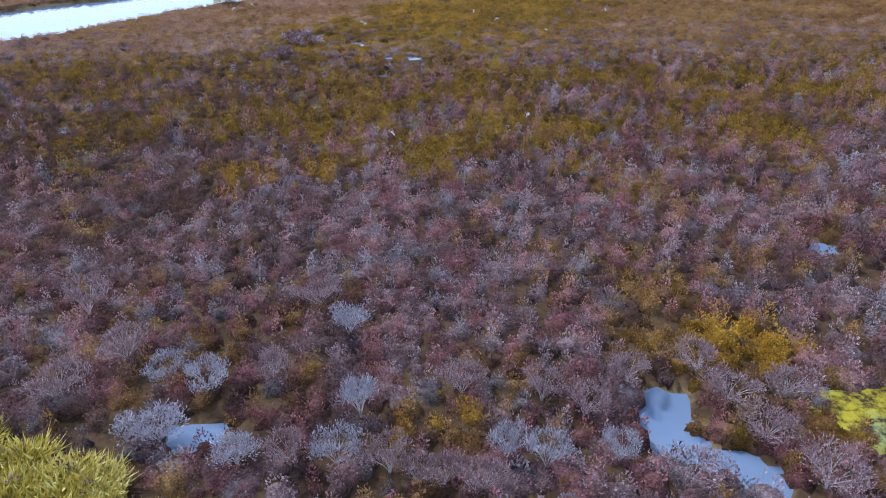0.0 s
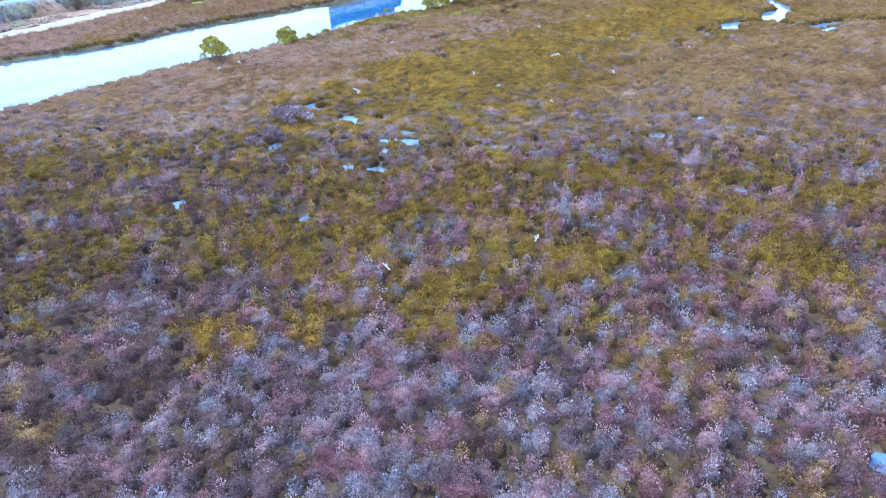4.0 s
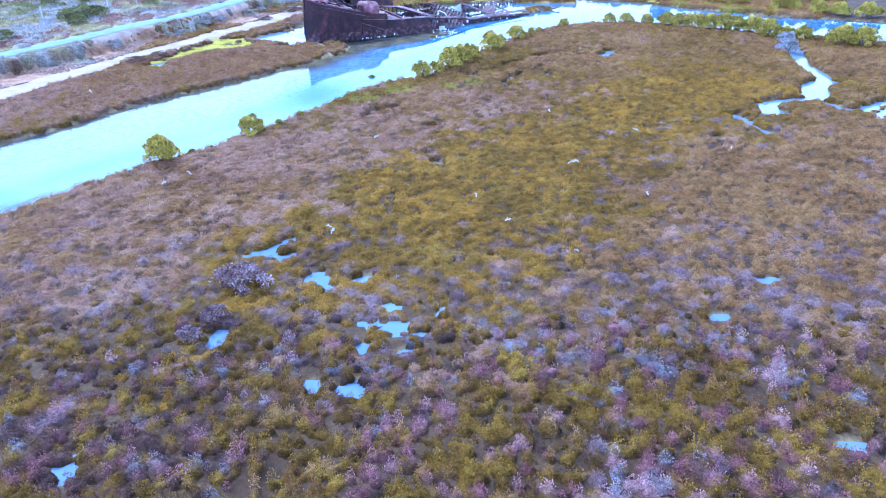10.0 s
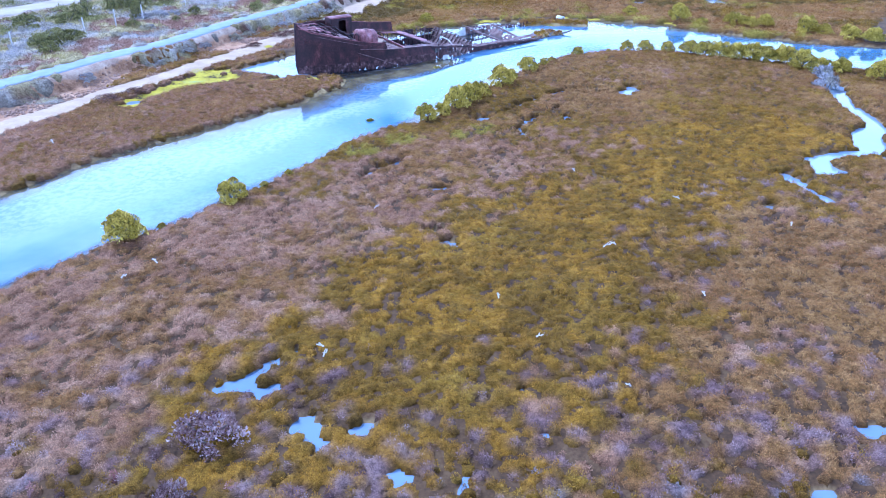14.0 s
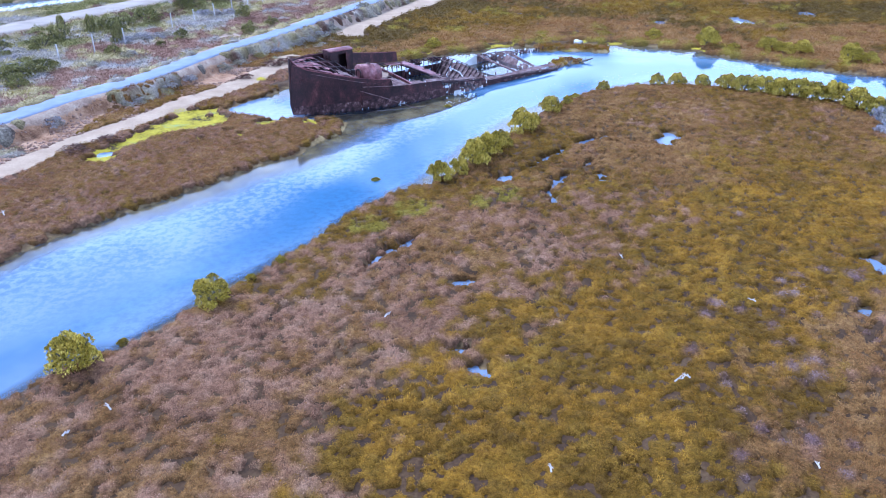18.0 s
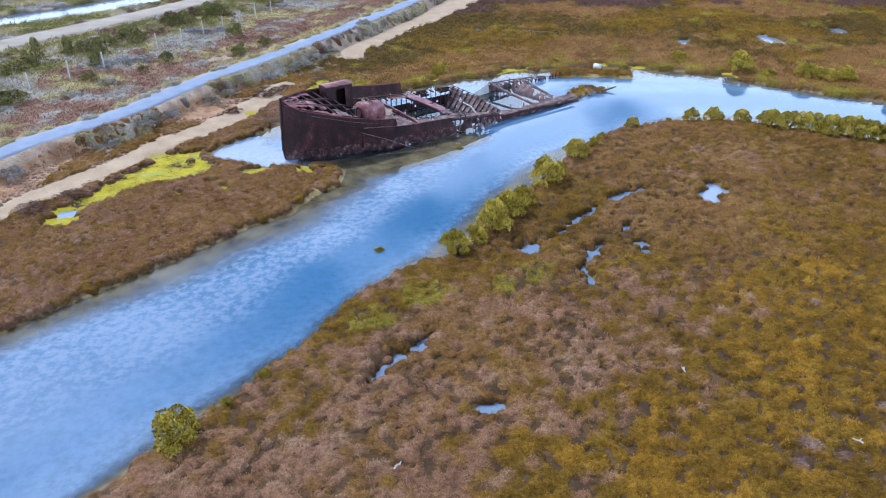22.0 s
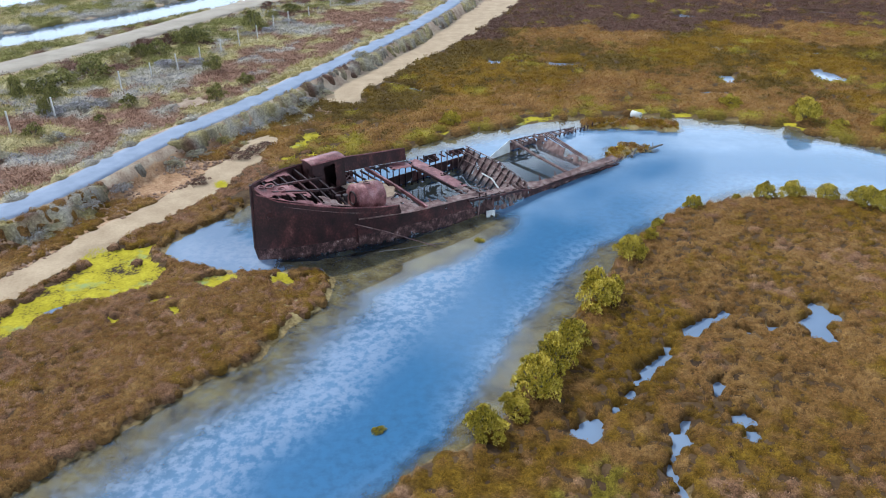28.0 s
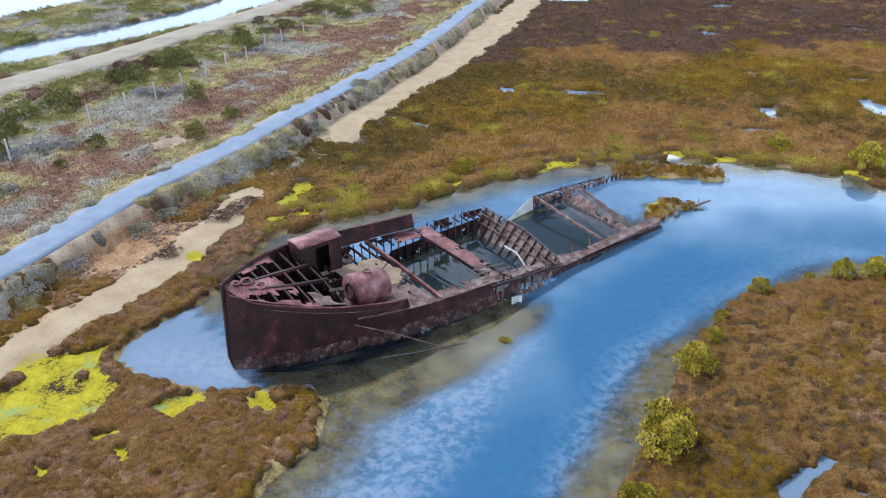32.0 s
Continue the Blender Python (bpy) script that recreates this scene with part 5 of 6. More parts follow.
# main deck behind the bow: wind-blown dirt on broken plates
deck_plate("main_deck", 5.8, 10.6, -0.35, 0.45, DECK_DIRT, 231, 0.24, (0.1, 0.3, 0.2, 0.1), "broken deck plates under pale dirt and dry weeds")
deck_plate("main_deck", 5.8, 10.4, -1.0, -0.35, RUST_PALE, 235, 0.28, (0.1, 0.3, 0, 0.2))
deck_plate("main_deck", 7.6, 10.8, 0.45, 0.78, RUST, 237, 0.40, (0.1, 0.3, 0.2, 0.2))
for u in (6.4, 7.2, 8.0, 8.8, 9.6, 10.3):
    part("deck_beam", bar([deck(u, f, -0.10) for f in np.linspace(-0.97, 0.97, 7)], 0.09, 0.13), RUST, wreck)
part("hatch_beam", bar([deck(10.75, f, 0.02) for f in np.linspace(-0.97, 0.97, 9)], 0.16, 0.24), RUST_RED, wreck)
for a in np.linspace(0, 1, 16):
    u = 10.9 + 9.6 * float(a)
    part("deck_beam", bar([deck(u, 0.97, -0.05), deck(u, 0.97 - float(rng.uniform(0.12, 0.3)), -0.05 - float(rng.uniform(0, 0.12)))], 0.07, 0.10), RUST, wreck)
    part("deck_beam", bar([deck(u, -0.97, -0.05), deck(u, -0.97 + float(rng.uniform(0.10, 0.25)), -0.02 + float(rng.uniform(-0.05, 0.12)))], 0.06, 0.09), RUST_PALE, wreck)
deck_plate("side_deck", 8.6, 14.4, -1.0, -0.80, RUST_PALE, 241, 0.20, (0, 0.2, 0, 0.25), "ragged strip of side deck")
deck_plate("side_deck", 14.4, 20.2, -1.0, -0.84, RUST_PALE, 245, 0.30, (0, 0.2, 0, 0.25))
deck_plate("side_deck", 10.5, 21.0, 0.80, 1.0, RUST, 247, 0.30, (0, 0.1, 0.3, 0))
deck_plate("side_deck", 12.4, 14.4, 0.66, 0.98, RUST_RED, 249, 0.25, (0.2, 0.1, 0.3, 0))
# bridge of deck plates across the hold
deck_plate("cross_deck", 14.5, 15.6, -0.55, 0.97, RUST_RED, 251, 0.18, (0.2, 0.15, 0.1, 0))
deck_plate("cross_deck", 14.6, 15.7, -0.97, -0.50, RUST_PALE, 253, 0.42, (0.2, 0.2, 0, 0.2))
for u in (14.5, 15.1, 15.7):
    part("deck_beam", bar([deck(u, f, -0.12) for f in np.linspace(-0.97, 0.97, 7)], 0.08, 0.16), RUST, wreck)
for f in (-0.86, -0.72, -0.6):
    part("loose_rod", tube([deck(13.9, f, 0.05), deck(16.6, f - 0.04, 0.03)], 0.035, 6), RUST_PALE, wreck)

# drum boiler lying on the port side of the deck
drum = new("boiler")
drum.parent = wreck
drum["label"] = "round red brown boiler drum lying on deck"
bm, rings_, sides = bmesh.new(), [], 28
profile = [(-1.42, 0.0), (-1.40, 0.55), (-1.36, 0.84), (-1.28, 0.95), (-0.47, 0.955), (-0.46, 0.97), (-0.42, 0.97), (-0.41, 0.955), (0.43, 0.955), (0.44, 0.97), (0.48, 0.97), (0.49, 0.955), (1.18, 0.95), (1.34, 0.86), (1.44, 0.6), (1.48, 0.0)]
for s, r in profile:
    rings_.append([bm.verts.new((s, r * math.cos(2 * math.pi * q / sides), r * math.sin(2 * math.pi * q / sides))) for q in range(sides)] if r else [bm.verts.new((s, 0, 0))])
for a, b in zip(rings_[:-1], rings_[1:]):
    for q in range(sides):
        w = (q + 1) % sides
        if len(a) == 1:
            bm.faces.new((a[0], b[w], b[q]))
        elif len(b) == 1:
            bm.faces.new((a[q], a[w], b[0]))
        else:
            bm.faces.new((a[q], a[w], b[w], b[q]))
shell_ob = part("drum", bm, RUST_RED, drum, "", True)
part("fire_door", ring((-1.43, -0.1, 0.1), 0.42, 0.06, (0, 90)), RUST, drum)
part("manhole", ring((0.0, 0.05, 0.97), 0.22, 0.04, (0, 0)), RUST_PALE, drum)
for s in (-0.8, 0.8):
    part("saddle", bar([(s, -0.8, -0.75), (s, 0, -1.0), (s, 0.8, -0.75)], 0.22, 0.3), RUST, drum)
drum.matrix_local = pose(7.3, -1.65, 2.82, 0, 6, -3)
drum.scale = (0.76, 1.0, 1.0)

# bitts, hatch and small gear between boiler and bow
for u, v in ((5.15, -1.75), (5.55, -1.95)):
    part("bitt", tube([(u, v, 2.4), (u, v, 3.45), (u, v, 3.5)], 0.13, 10), RUST, wreck)
    part("bitt_cap", tube([(u, v, 3.46), (u, v, 3.56)], 0.18, 10), RUST, wreck)
part("hatch_box", shell("hatch_box", [[(6.1 + 0.9 * math.cos(a), 0.2 + 0.6 * math.sin(a), z) for z in (2.5, 2.75, 3.0)] for a in np.linspace(0.78, 0.78 + 2 * math.pi, 5)], 0.05), RUST, wreck)
for k in range(9):
    u, f = float(rng.uniform(6, 10)), float(rng.uniform(-0.8, 0.7))
    c = Vector(deck(u, f, 0.08))
    part("loose_rod", tube([c, c + Vector((float(rng.uniform(-0.9, 0.9)), float(rng.uniform(-0.7, 0.7)), float(rng.uniform(0.0, 0.25))))], 0.035, 6), RUST, wreck)

# leaning bulkhead at the break, with stiffeners and hanging rods
def bulkhead_point(f, s):
    top = Vector((20.9 if f > 0 else 20.9 + f * 0.9, 4.0 * f, 1.46 * (1 + f) / 2 + 0.95 * (1 - f) / 2))
    foot = Vector((19.3 + f * 0.3, 3.9 * f, -0.4))
    return foot + (top - foot) * s
part("bulkhead", shell("bulkhead", [[bulkhead_point(f, s) for s in np.linspace(0, 1, 14)] for f in np.linspace(-1, 1, 50)], 0.03, frayed(49, 13, 261, 0.2, (0.1, 0.1, 0, 0.15))), RUST_PALE, wreck, "leaning transverse bulkhead of scaled pale steel")
for f in np.linspace(-0.92, 0.92, 11):
    part("stiffener", bar([bulkhead_point(f, s) + Vector((-0.08, 0, 0.05)) for s in (0, 0.5, 1.05)], 0.06, 0.10), RUST, wreck)
for s, d in ((0.55, 0.14), (0.8, 0.16), (1.03, 0.12)):
    part("loose_rod", tube([bulkhead_point(f, s) + Vector((-d, 0, d)) for f in np.linspace(-1.0, 1.0, 9)], 0.04, 6), RUST_PALE, wreck)
part("bent_pipe", tube([(17.9, -1.2, 1.55), (18.1, -2.1, 1.35), (18.0, -2.9, 0.9), (17.8, -3.4, 0.4)], 0.06, 8), PALE_PLATE, wreck)
for u, v, a in ((16.9, -4.3, 0.6), (17.6, -4.35, 0.5), (15.2, -4.25, -0.5)):
    part("loose_rod", tube([(u, v + 0.3, 1.1), (u + a, v - 0.15, 0.05)], 0.04, 6), RUST_PALE, wreck)
for k, (u, v, z, w) in enumerate(((16.4, -4.5, 0.25, 0.6), (15.6, -4.75, 0.2, 0.7), (17.2, -4.4, 0.2, 0.5), (18.0, -4.35, 0.2, 0.5))):
    grid = [[(u + w * (i / 5 - 0.5), v + 0.12 * math.sin(i + k), z + 0.75 * w * (j / 4 - 0.5) + 0.05 * math.cos(i * 2.0 + k)) for j in range(5)] for i in range(6)]
    part("torn_plate", shell("torn_plate", grid, 0.03, frayed(5, 4, 271 + k, 0.2, (0.2, 0.2, 0.2, 0.2))), PALE_PLATE if k == 1 else RUST_PALE, wreck, "torn pale plate hanging from the side")

# stern part: low port ledge, starboard frames, fallen plates and beams
deck_plate("side_deck", 20.2, 30.4, -1.06, -0.90, RUST_PALE, 281, 0.16, (0, 0.3, 0, 0.2))
ledge = [[(u, v, rail_port(u) + 0.02 + 0.05 * (v + 4)) for v in np.linspace(-4.1, -3.35 + 0.25 * math.sin(u), 7)] for u in np.linspace(20.3, 30.3, 60)]
part("ledge_plate", shell("ledge_plate", ledge, 0.04, frayed(59, 6, 283, 0.24, (0.1, 0.3, 0, 0.3))), RUST_PALE, wreck, "grey scaled ledge along the sunken side")
part("rubbing_strake", bar([(u, -4.16, rail_port(u) - 0.12) for u in np.linspace(14, 30.6, 14)], 0.12, 0.14), RUST, wreck)
wing = [[Vector((22.4 + 3.3 * i / 8, 3.75 - 0.35 * (1 - i / 8), 0.0)) + Vector((0.1, 0.2, 1.0)) * (j / 6) * (0.05 + 0.95 * i / 8) for j in range(7)] for i in range(9)]
part("wing_plate", shell("wing_plate", wing, 0.03), PALE_PLATE, wreck, "pale triangular hull plate standing free")
def cross_plate(u_far, u_near, z_far, z_near, deep, seed, name, label):
    grid = [[Vector((u_far + (u_near - u_far) * t - 0.9 * (1 - s), 3.85 - 7.6 * t, (z_far + (z_near - z_far) * t) - deep * (1 - s))) for s in np.linspace(0, 1, 9)] for t in np.linspace(0, 1, 40)]
    part(name, shell(name, grid, 0.03, frayed(39, 8, seed, 0.22, (0, 0, 0, 0.2))), RUST_PALE, wreck, label)
cross_plate(29.6, 28.0, 0.80, 0.25, 1.1, 291, "aft_bulkhead", "half sunken pale aft bulkhead")
for dv in (0.0, 0.28, 0.5):
    part("fallen_beam", bar([(29.7 + dv, 3.6, 0.85), (28.5 + dv, -2.6 + dv, 0.32)], 0.08, 0.08), RUST_PALE, wreck)
part("fallen_beam", bar([(25.9, 3.7, 0.98), (25.3, 0.2, 0.75), (24.9, -3.4, 0.55)], 0.20, 0.16), RUST_PALE, wreck, "long pale beam fallen across the stern hold")
part("fallen_beam", bar([(26.0, 3.7, 0.95), (26.5, 2.2, 0.35)], 0.1, 0.1), RUST_PALE, wreck)
for a in np.linspace(26, 33, 9):
    u = float(a)
    part("bracket", bar([(u, 3.95, rail_star(u)), (u + 0.1, 3.1, rail_star(u) - 0.1)], 0.09, 0.1), RUST_PALE, wreck)
part("stringer", bar([(u, 3.5, rail_star(u) - 0.02) for u in np.linspace(25.7, 34, 8)], 0.07, 0.07), RUST_PALE, wreck)
part("stringer", bar([(u, 3.95, rail_star(u) + 0.03) for u in np.linspace(25.7, 34, 8)], 0.09, 0.07), RUST, wreck)
for k in range(16):
    u = 30 + 0.5 * k
    part("broken_frame", bar([(u, 3.9 - 0.05 * k, -0.3), (u + float(rng.uniform(-0.1, 0.1)), 3.9 - 0.05 * k, 0.45 + float(rng.uniform(-0.2, 0.15)))], 0.09, 0.10), RUST, wreck)
for k in range(7):
    u = 28.6 + 0.45 * k
    part("broken_frame", bar([(u, -4.1 + 0.1 * k, -0.2), (u + 0.3, -3.7, 0.28)], 0.10, 0.12), RUST_PALE, wreck)
for u, v in ((22.2, -2.9), (23.6, -3.2), (26.9, -3.0), (21.8, -3.3)):
    part("broken_frame", bar([(u, v - 0.3, 0.2), (u + 0.35, v + 0.15, 0.75)], 0.09, 0.12), RUST_PALE, wreck)
part("fallen_spar", tube([(5.6, -2.75, 1.75), (7.2, -3.9, 1.15), (9.6, -6.0, 0.12)], 0.035, 7), RUST_PALE, wreck, "long weathered spar leaning from the hull into the water")
part("rail_wire", tube([Vector(skin(u, rail_port(u) - 0.25 - 0.02 * u, -1)) + Vector((0, -0.05, 0)) for u in np.linspace(1.5, 7.0, 9)], 0.018, 5), RUST_PALE, wreck)

# ---- bushes ----
def bush(name, height, radius, leaves, leaf, material, seed, lobes=7, flat=0.8, trunks=4, grassy=False):
    """A bush at the origin: limbs that fork up into a crown of leaf clumps of uneven outline."""
    r = np.random.default_rng(seed)
    base = thing(name, Matrix(), "", "")
    bm = bmesh.new()
    tips = []
    for k in range(trunks):
        a = 2 * math.pi * k / trunks + float(r.uniform(-0.4, 0.4))
        d = Vector((math.cos(a), math.sin(a), 0)) * radius
        limb = tube([(0, 0, -0.15), d * 0.25 + Vector((0, 0, height * 0.3)), d * 0.62 + Vector((0, 0, height * 0.75))], radius * 0.05, 5, 0.35)
        me = bpy.data.meshes.new("limb")
        limb.to_mesh(me)
        limb.free()
        bm.from_mesh(me)
    part("trunk", bm, BARK, base)
    if grassy:
        c = np.stack((r.normal(0, 0.42, lobes) * radius, r.normal(0, 0.42, lobes) * radius, r.uniform(0.30, 0.66, lobes) * height), -1)
        s = np.stack((r.uniform(0.38, 0.62, lobes) * radius,) * 2 + (r.uniform(0.30, 0.42, lobes) * height,), -1)
    else:
        # clumps of leaves all over an uneven dome that reaches almost to the ground
        lobes *= 4
        up, az = r.uniform(0.02, 0.98, lobes), np.arange(lobes) * 2.39996 + r.uniform(-0.3, 0.3, lobes)
        reach = (1 - up ** 2.2) ** 0.5 * (0.74 + 0.18 * np.sin(az * 2 + r.uniform(0, 6)) + 0.10 * np.sin(az * 5 + 1)) * r.uniform(0.7, 1.15, lobes)
        c = np.stack((np.cos(az) * reach * radius, np.sin(az) * reach * radius, (0.12 + 0.68 * up * r.uniform(0.75, 1.15, lobes)) * height), -1)
        s = np.stack((r.uniform(0.17, 0.29, lobes) * radius,) * 2 + (r.uniform(0.12, 0.2, lobes) * height,), -1)
    global rng
    saved, rng = rng, r
    n = leaves // lobes
    q, who = blades(c, s, n, leaf, leaf * (0.07 if grassy else 0.42), 0.1 if grassy else -0.35, 0.3 if grassy else 0.6, 0.9 if grassy else 0.45, grassy)
    rng = saved
    tone = np.clip(0.52 + r.normal(0, 0.24, len(q)) + r.uniform(-0.3, 0.3, lobes)[who], 0, 1)
    me = bpy.data.meshes.new("crown")
    k = q.shape[1]
    raw_mesh(me, q.reshape(-1, 3).astype(np.float32), np.arange(len(q) * k, dtype=np.int32).reshape(-1, k))
    at = me.attributes.new("tone", "FLOAT", "POINT")
    at.data.foreach_set("value", np.repeat(tone, k).astype(np.float32))
    part("crown", me, material, base)
    return base


def set_out(makers, places, label, category, group):
    """Copies of the bush shapes at the places: x, y, radius, height."""
    for k, (x, y, r, h) in enumerate(places):
        src = makers[k % len(makers)]
        z = float(plan(np.array([x]), np.array([y]))["h"][0])
        ob = copy_thing(src, pose(x, y, max(z, -0.1) - 0.03, 0, 0, (k * 77) % 360))
        ob.scale = (r, r, h)
        tagged(ob, label, category, group)


def remove(makers):
    for m in makers:
        for o in (*m.children_recursive, m):
            bpy.data.objects.remove(o)


mangroves = [bush("mangrove_bush", 1.0, 1.0, 4600, 0.115, MANGROVE_LEAF, 300 + k, 9) for k in range(4)]
set_out(mangroves, [(-18.2, 57.6, 1.25, 1.7), (-13.7, 63.0, 1.15, 1.35), (-2.1, 78.9, 1.05, 1.5), (-0.7, 80.2, 0.8, 1.1), (0.5, 81.6, 1.35, 2.0), (1.7, 83.6, 1.25, 1.9), (2.7, 85.4, 1.0, 1.4), (4.9, 89.2, 1.45, 2.0),
                    (7.9, 94.4, 1.05, 1.5), (14.2, 101.8, 0.65, 1.1), (19.9, 103.4, 0.8, 1.4), (22.0, 103.5, 0.85, 1.4), (24.4, 103.0, 0.8, 1.3), (26.4, 101.6, 1.1, 1.6), (27.8, 101.0, 1.2, 1.8), (29.2, 100.3, 1.3, 1.9),
                    (30.6, 99.2, 1.2, 1.7), (31.9, 98.4, 1.4, 2.0), (33.4, 98.0, 1.3, 1.8), (34.8, 97.2, 1.3, 1.9), (35.6, 95.0, 1.4, 1.9), (37.0, 94.2, 1.4, 1.8), (38.4, 92.6, 1.3, 1.6), (41.2, 90.0, 1.6, 2.2), (43.2, 89.5, 1.5, 2.0)],
        "rounded yellow green mangrove bush on the creek bank", "mangrove", "mangroves along the bank")
set_out(mangroves[1:3], [(9.8, 96.8, 0.5, 0.9), (10.9, 99.0, 0.55, 0.7), (17.9, 103.3, 0.35, 0.6), (-6.7, 79.4, 0.35, 0.35), (-16.9, 59.6, 0.3, 0.5), (-12.2, 65.0, 0.28, 0.45), (-11.0, 66.9, 0.3, 0.5), (-1.3, 97.4, 0.4, 0.25)],
        "small young mangrove at the water's edge", "mangrove", "young mangroves")
set_out(mangroves, [(31.0, 121.1, 1.5, 2.3), (25.7, 125.8, 1.1, 1.4), (37.0, 117.6, 1.4, 1.8), (38.6, 116.8, 1.2, 1.5), (40.8, 116.8, 1.3, 1.6), (44.0, 112.2, 1.5, 2.2), (45.6, 111.0, 1.2, 1.5), (47.5, 108.6, 1.4, 1.8), (49.4, 106.9, 1.4, 1.7), (-2.7, 120.9, 0.95, 1.4), (33.4, 119.0, 0.9, 0.9), (52.5, 106, 1.5, 1.9), (56, 104.5, 1.5, 1.7)],
        "olive mangrove bush on the far creek bank", "mangrove", "mangroves on the far bank")
remove(mangroves)
pale = [bush("grey_mangrove", 1.0, 1.0, 1300, 0.17, SCRUB_GREY, 320, 8)]
set_out(pale, [(34.7, 87.7, 1.25, 1.6), (36.6, 92.0, 1.1, 1.4)], "half dead grey leaved mangrove bush", "mangrove", "grey mangroves")
remove(pale)
green = [bush("saltbush", 1.0, 1.0, 1400, 0.13, SCRUB_GREEN, 340 + k, 8) for k in range(3)]
set_out(green, [(-27.2, 129.6, 1.14, 1.88), (-32.4, 169.8, 1.68, 2.88), (-31.0, 142.4, 1.44, 2.12), (-25.6, 136.0, 0.96, 1.38), (-35.5, 127.4, 1.08, 1.50), (-44.6, 140.0, 2.64, 2.12), (-46.4, 136.1, 2.16, 1.88), (-42.4, 149.9, 1.80, 2.00), (-40.7, 151.7, 1.92, 2.00),
                (-39.8, 158.2, 1.92, 2.00), (-37.2, 158.4, 2.04, 2.00), (-38.6, 160.5, 2.16, 1.88), (-40.0, 162.0, 1.80, 1.75), (-45.1, 130.6, 1.68, 1.62), (-47.8, 133.4, 1.92, 1.75), (-46.0, 108.2, 2.04, 1.88), (-45.2, 110.2, 1.92, 1.62), (-44.6, 103.7, 1.44, 1.50),
                (-47.0, 106.8, 1.92, 1.62), (-54.6, 118.4, 2.16, 2.00), (-51.3, 122.5, 1.92, 1.75), (-22.7, 196.3, 1.80, 1.75), (-20.1, 190.6, 1.80, 1.62), (-16.7, 196.0, 1.56, 1.62), (-26.2, 199.4, 2.16, 1.88), (-29.1, 183.4, 1.92, 1.62), (-31.0, 178.0, 1.56, 1.25), (-49.4, 95.0, 1.80, 1.50), (-36.6, 122.6, 0.72, 0.88), (-41, 118.6, 1.20, 1.25)],
        "rounded green saltbush among the levee scrub", "bush", "green bushes behind the path")
remove(green)
gold = [bush("golden_bush", 1.0, 1.0, 1400, 0.13, GRASS_YELLOW, 360 + k, 7) for k in range(2)]
set_out(gold, [(-43.5, 146.7, 1.4, 1.6), (-22.9, 116.0, 0.75, 0.9), (-44.9, 148.4, 1.1, 1.2), (-43.4, 150.3, 1.1, 1.2), (-13.0, 158.6, 1.0, 0.7), (-11.4, 161.0, 1.1, 0.8), (-10.0, 164.4, 1.0, 0.7), (-21.6, 137.6, 0.9, 0.6), (-22.6, 133.8, 0.9, 0.6), (-24, 185.6, 1.1, 1.0)],
        "yellow green bush beside the gravel path", "bush", "yellow bushes by the path")
remove(gold)
dull = [bush("dry_bush", 1.0, 1.0, 1400, 0.13, SCRUB_GREY, 380 + k, 7) for k in range(2)]
set_out(dull, [(-40.5, 126.8, 1.7, 1.0), (-42.0, 125.4, 1.5, 0.9), (-38.6, 128.0, 1.4, 0.9), (-35.6, 143.9, 1.7, 1.1), (-37.6, 145.2, 1.6, 1.0), (-33.8, 145.6, 1.4, 1.0), (-27.5, 172.5, 1.6, 1.0), (-29.4, 166.0, 1.5, 1.0), (-31.6, 163.0, 1.4, 0.9), (-19.6, 122.6, 1.2, 0.9), (-18.6, 124.6, 1.3, 0.9), (-17.4, 127.6, 1.3, 1.0), (-16.2, 131.2, 1.2, 0.9),
               (-13.2, 143.4, 1.1, 0.8), (-27.6, 104.9, 1.0, 0.8), (-28.9, 101.6, 1.1, 0.8), (-30.2, 98.0, 1.1, 0.8), (-25.6, 110.2, 1.2, 0.9), (-24.2, 112.6, 1.1, 0.8), (-34.6, 90.6, 1.1, 0.9), (-21.5, 118.4, 1.0, 0.8), (-48.8, 111.0, 1.6, 1.0), (-40, 112, 1.4, 0.9), (-38.4, 117.2, 1.3, 0.8)],
        "low dry grey saltbush with bare twigs", "bush", "grey bushes on the levee")
remove(dull)
reddish = [bush("dark_bush", 1.0, 1.0, 1400, 0.12, SAMPHIRE_DARK, 400, 7)]
set_out(reddish, [(-44.3, 155.4, 1.5, 1.4), (-41.6, 158.3, 1.2, 1.6), (-33.5, 186.0, 1.4, 1.6), (-42.8, 156.8, 1.3, 1.2), (-20.6, 112.4, 1.1, 0.6), (-19.8, 113.6, 1.0, 0.6), (-19.0, 115.2, 0.9, 0.5), (-22.4, 107.0, 0.9, 0.5), (-30.6, 85.2, 1.4, 0.5), (-29.0, 87.4, 1.2, 0.5)],
        "dark reddish brown leafless looking bush", "bush", "dark bushes")
remove(reddish)
tall = [bush("clipped_conifer", 1.0, 0.8, 1600, 0.11, SCRUB_GREEN, 420, 6, trunks=2)]
set_out(tall, [(-50.9, 127.6, 1.1, 3.5), (-51.6, 126.2, 0.9, 2.2), (-48.9, 131.0, 0.9, 3.0), (-48.0, 129.8, 0.85, 3.0), (-42.8, 125.6, 0.8, 2.7), (-43.0, 124.6, 0.8, 2.0), (-50.4, 125.4, 0.9, 1.7)],
        "upright dark green young shrub tree", "shrub", "upright shrubs near the fence")
remove(tall)


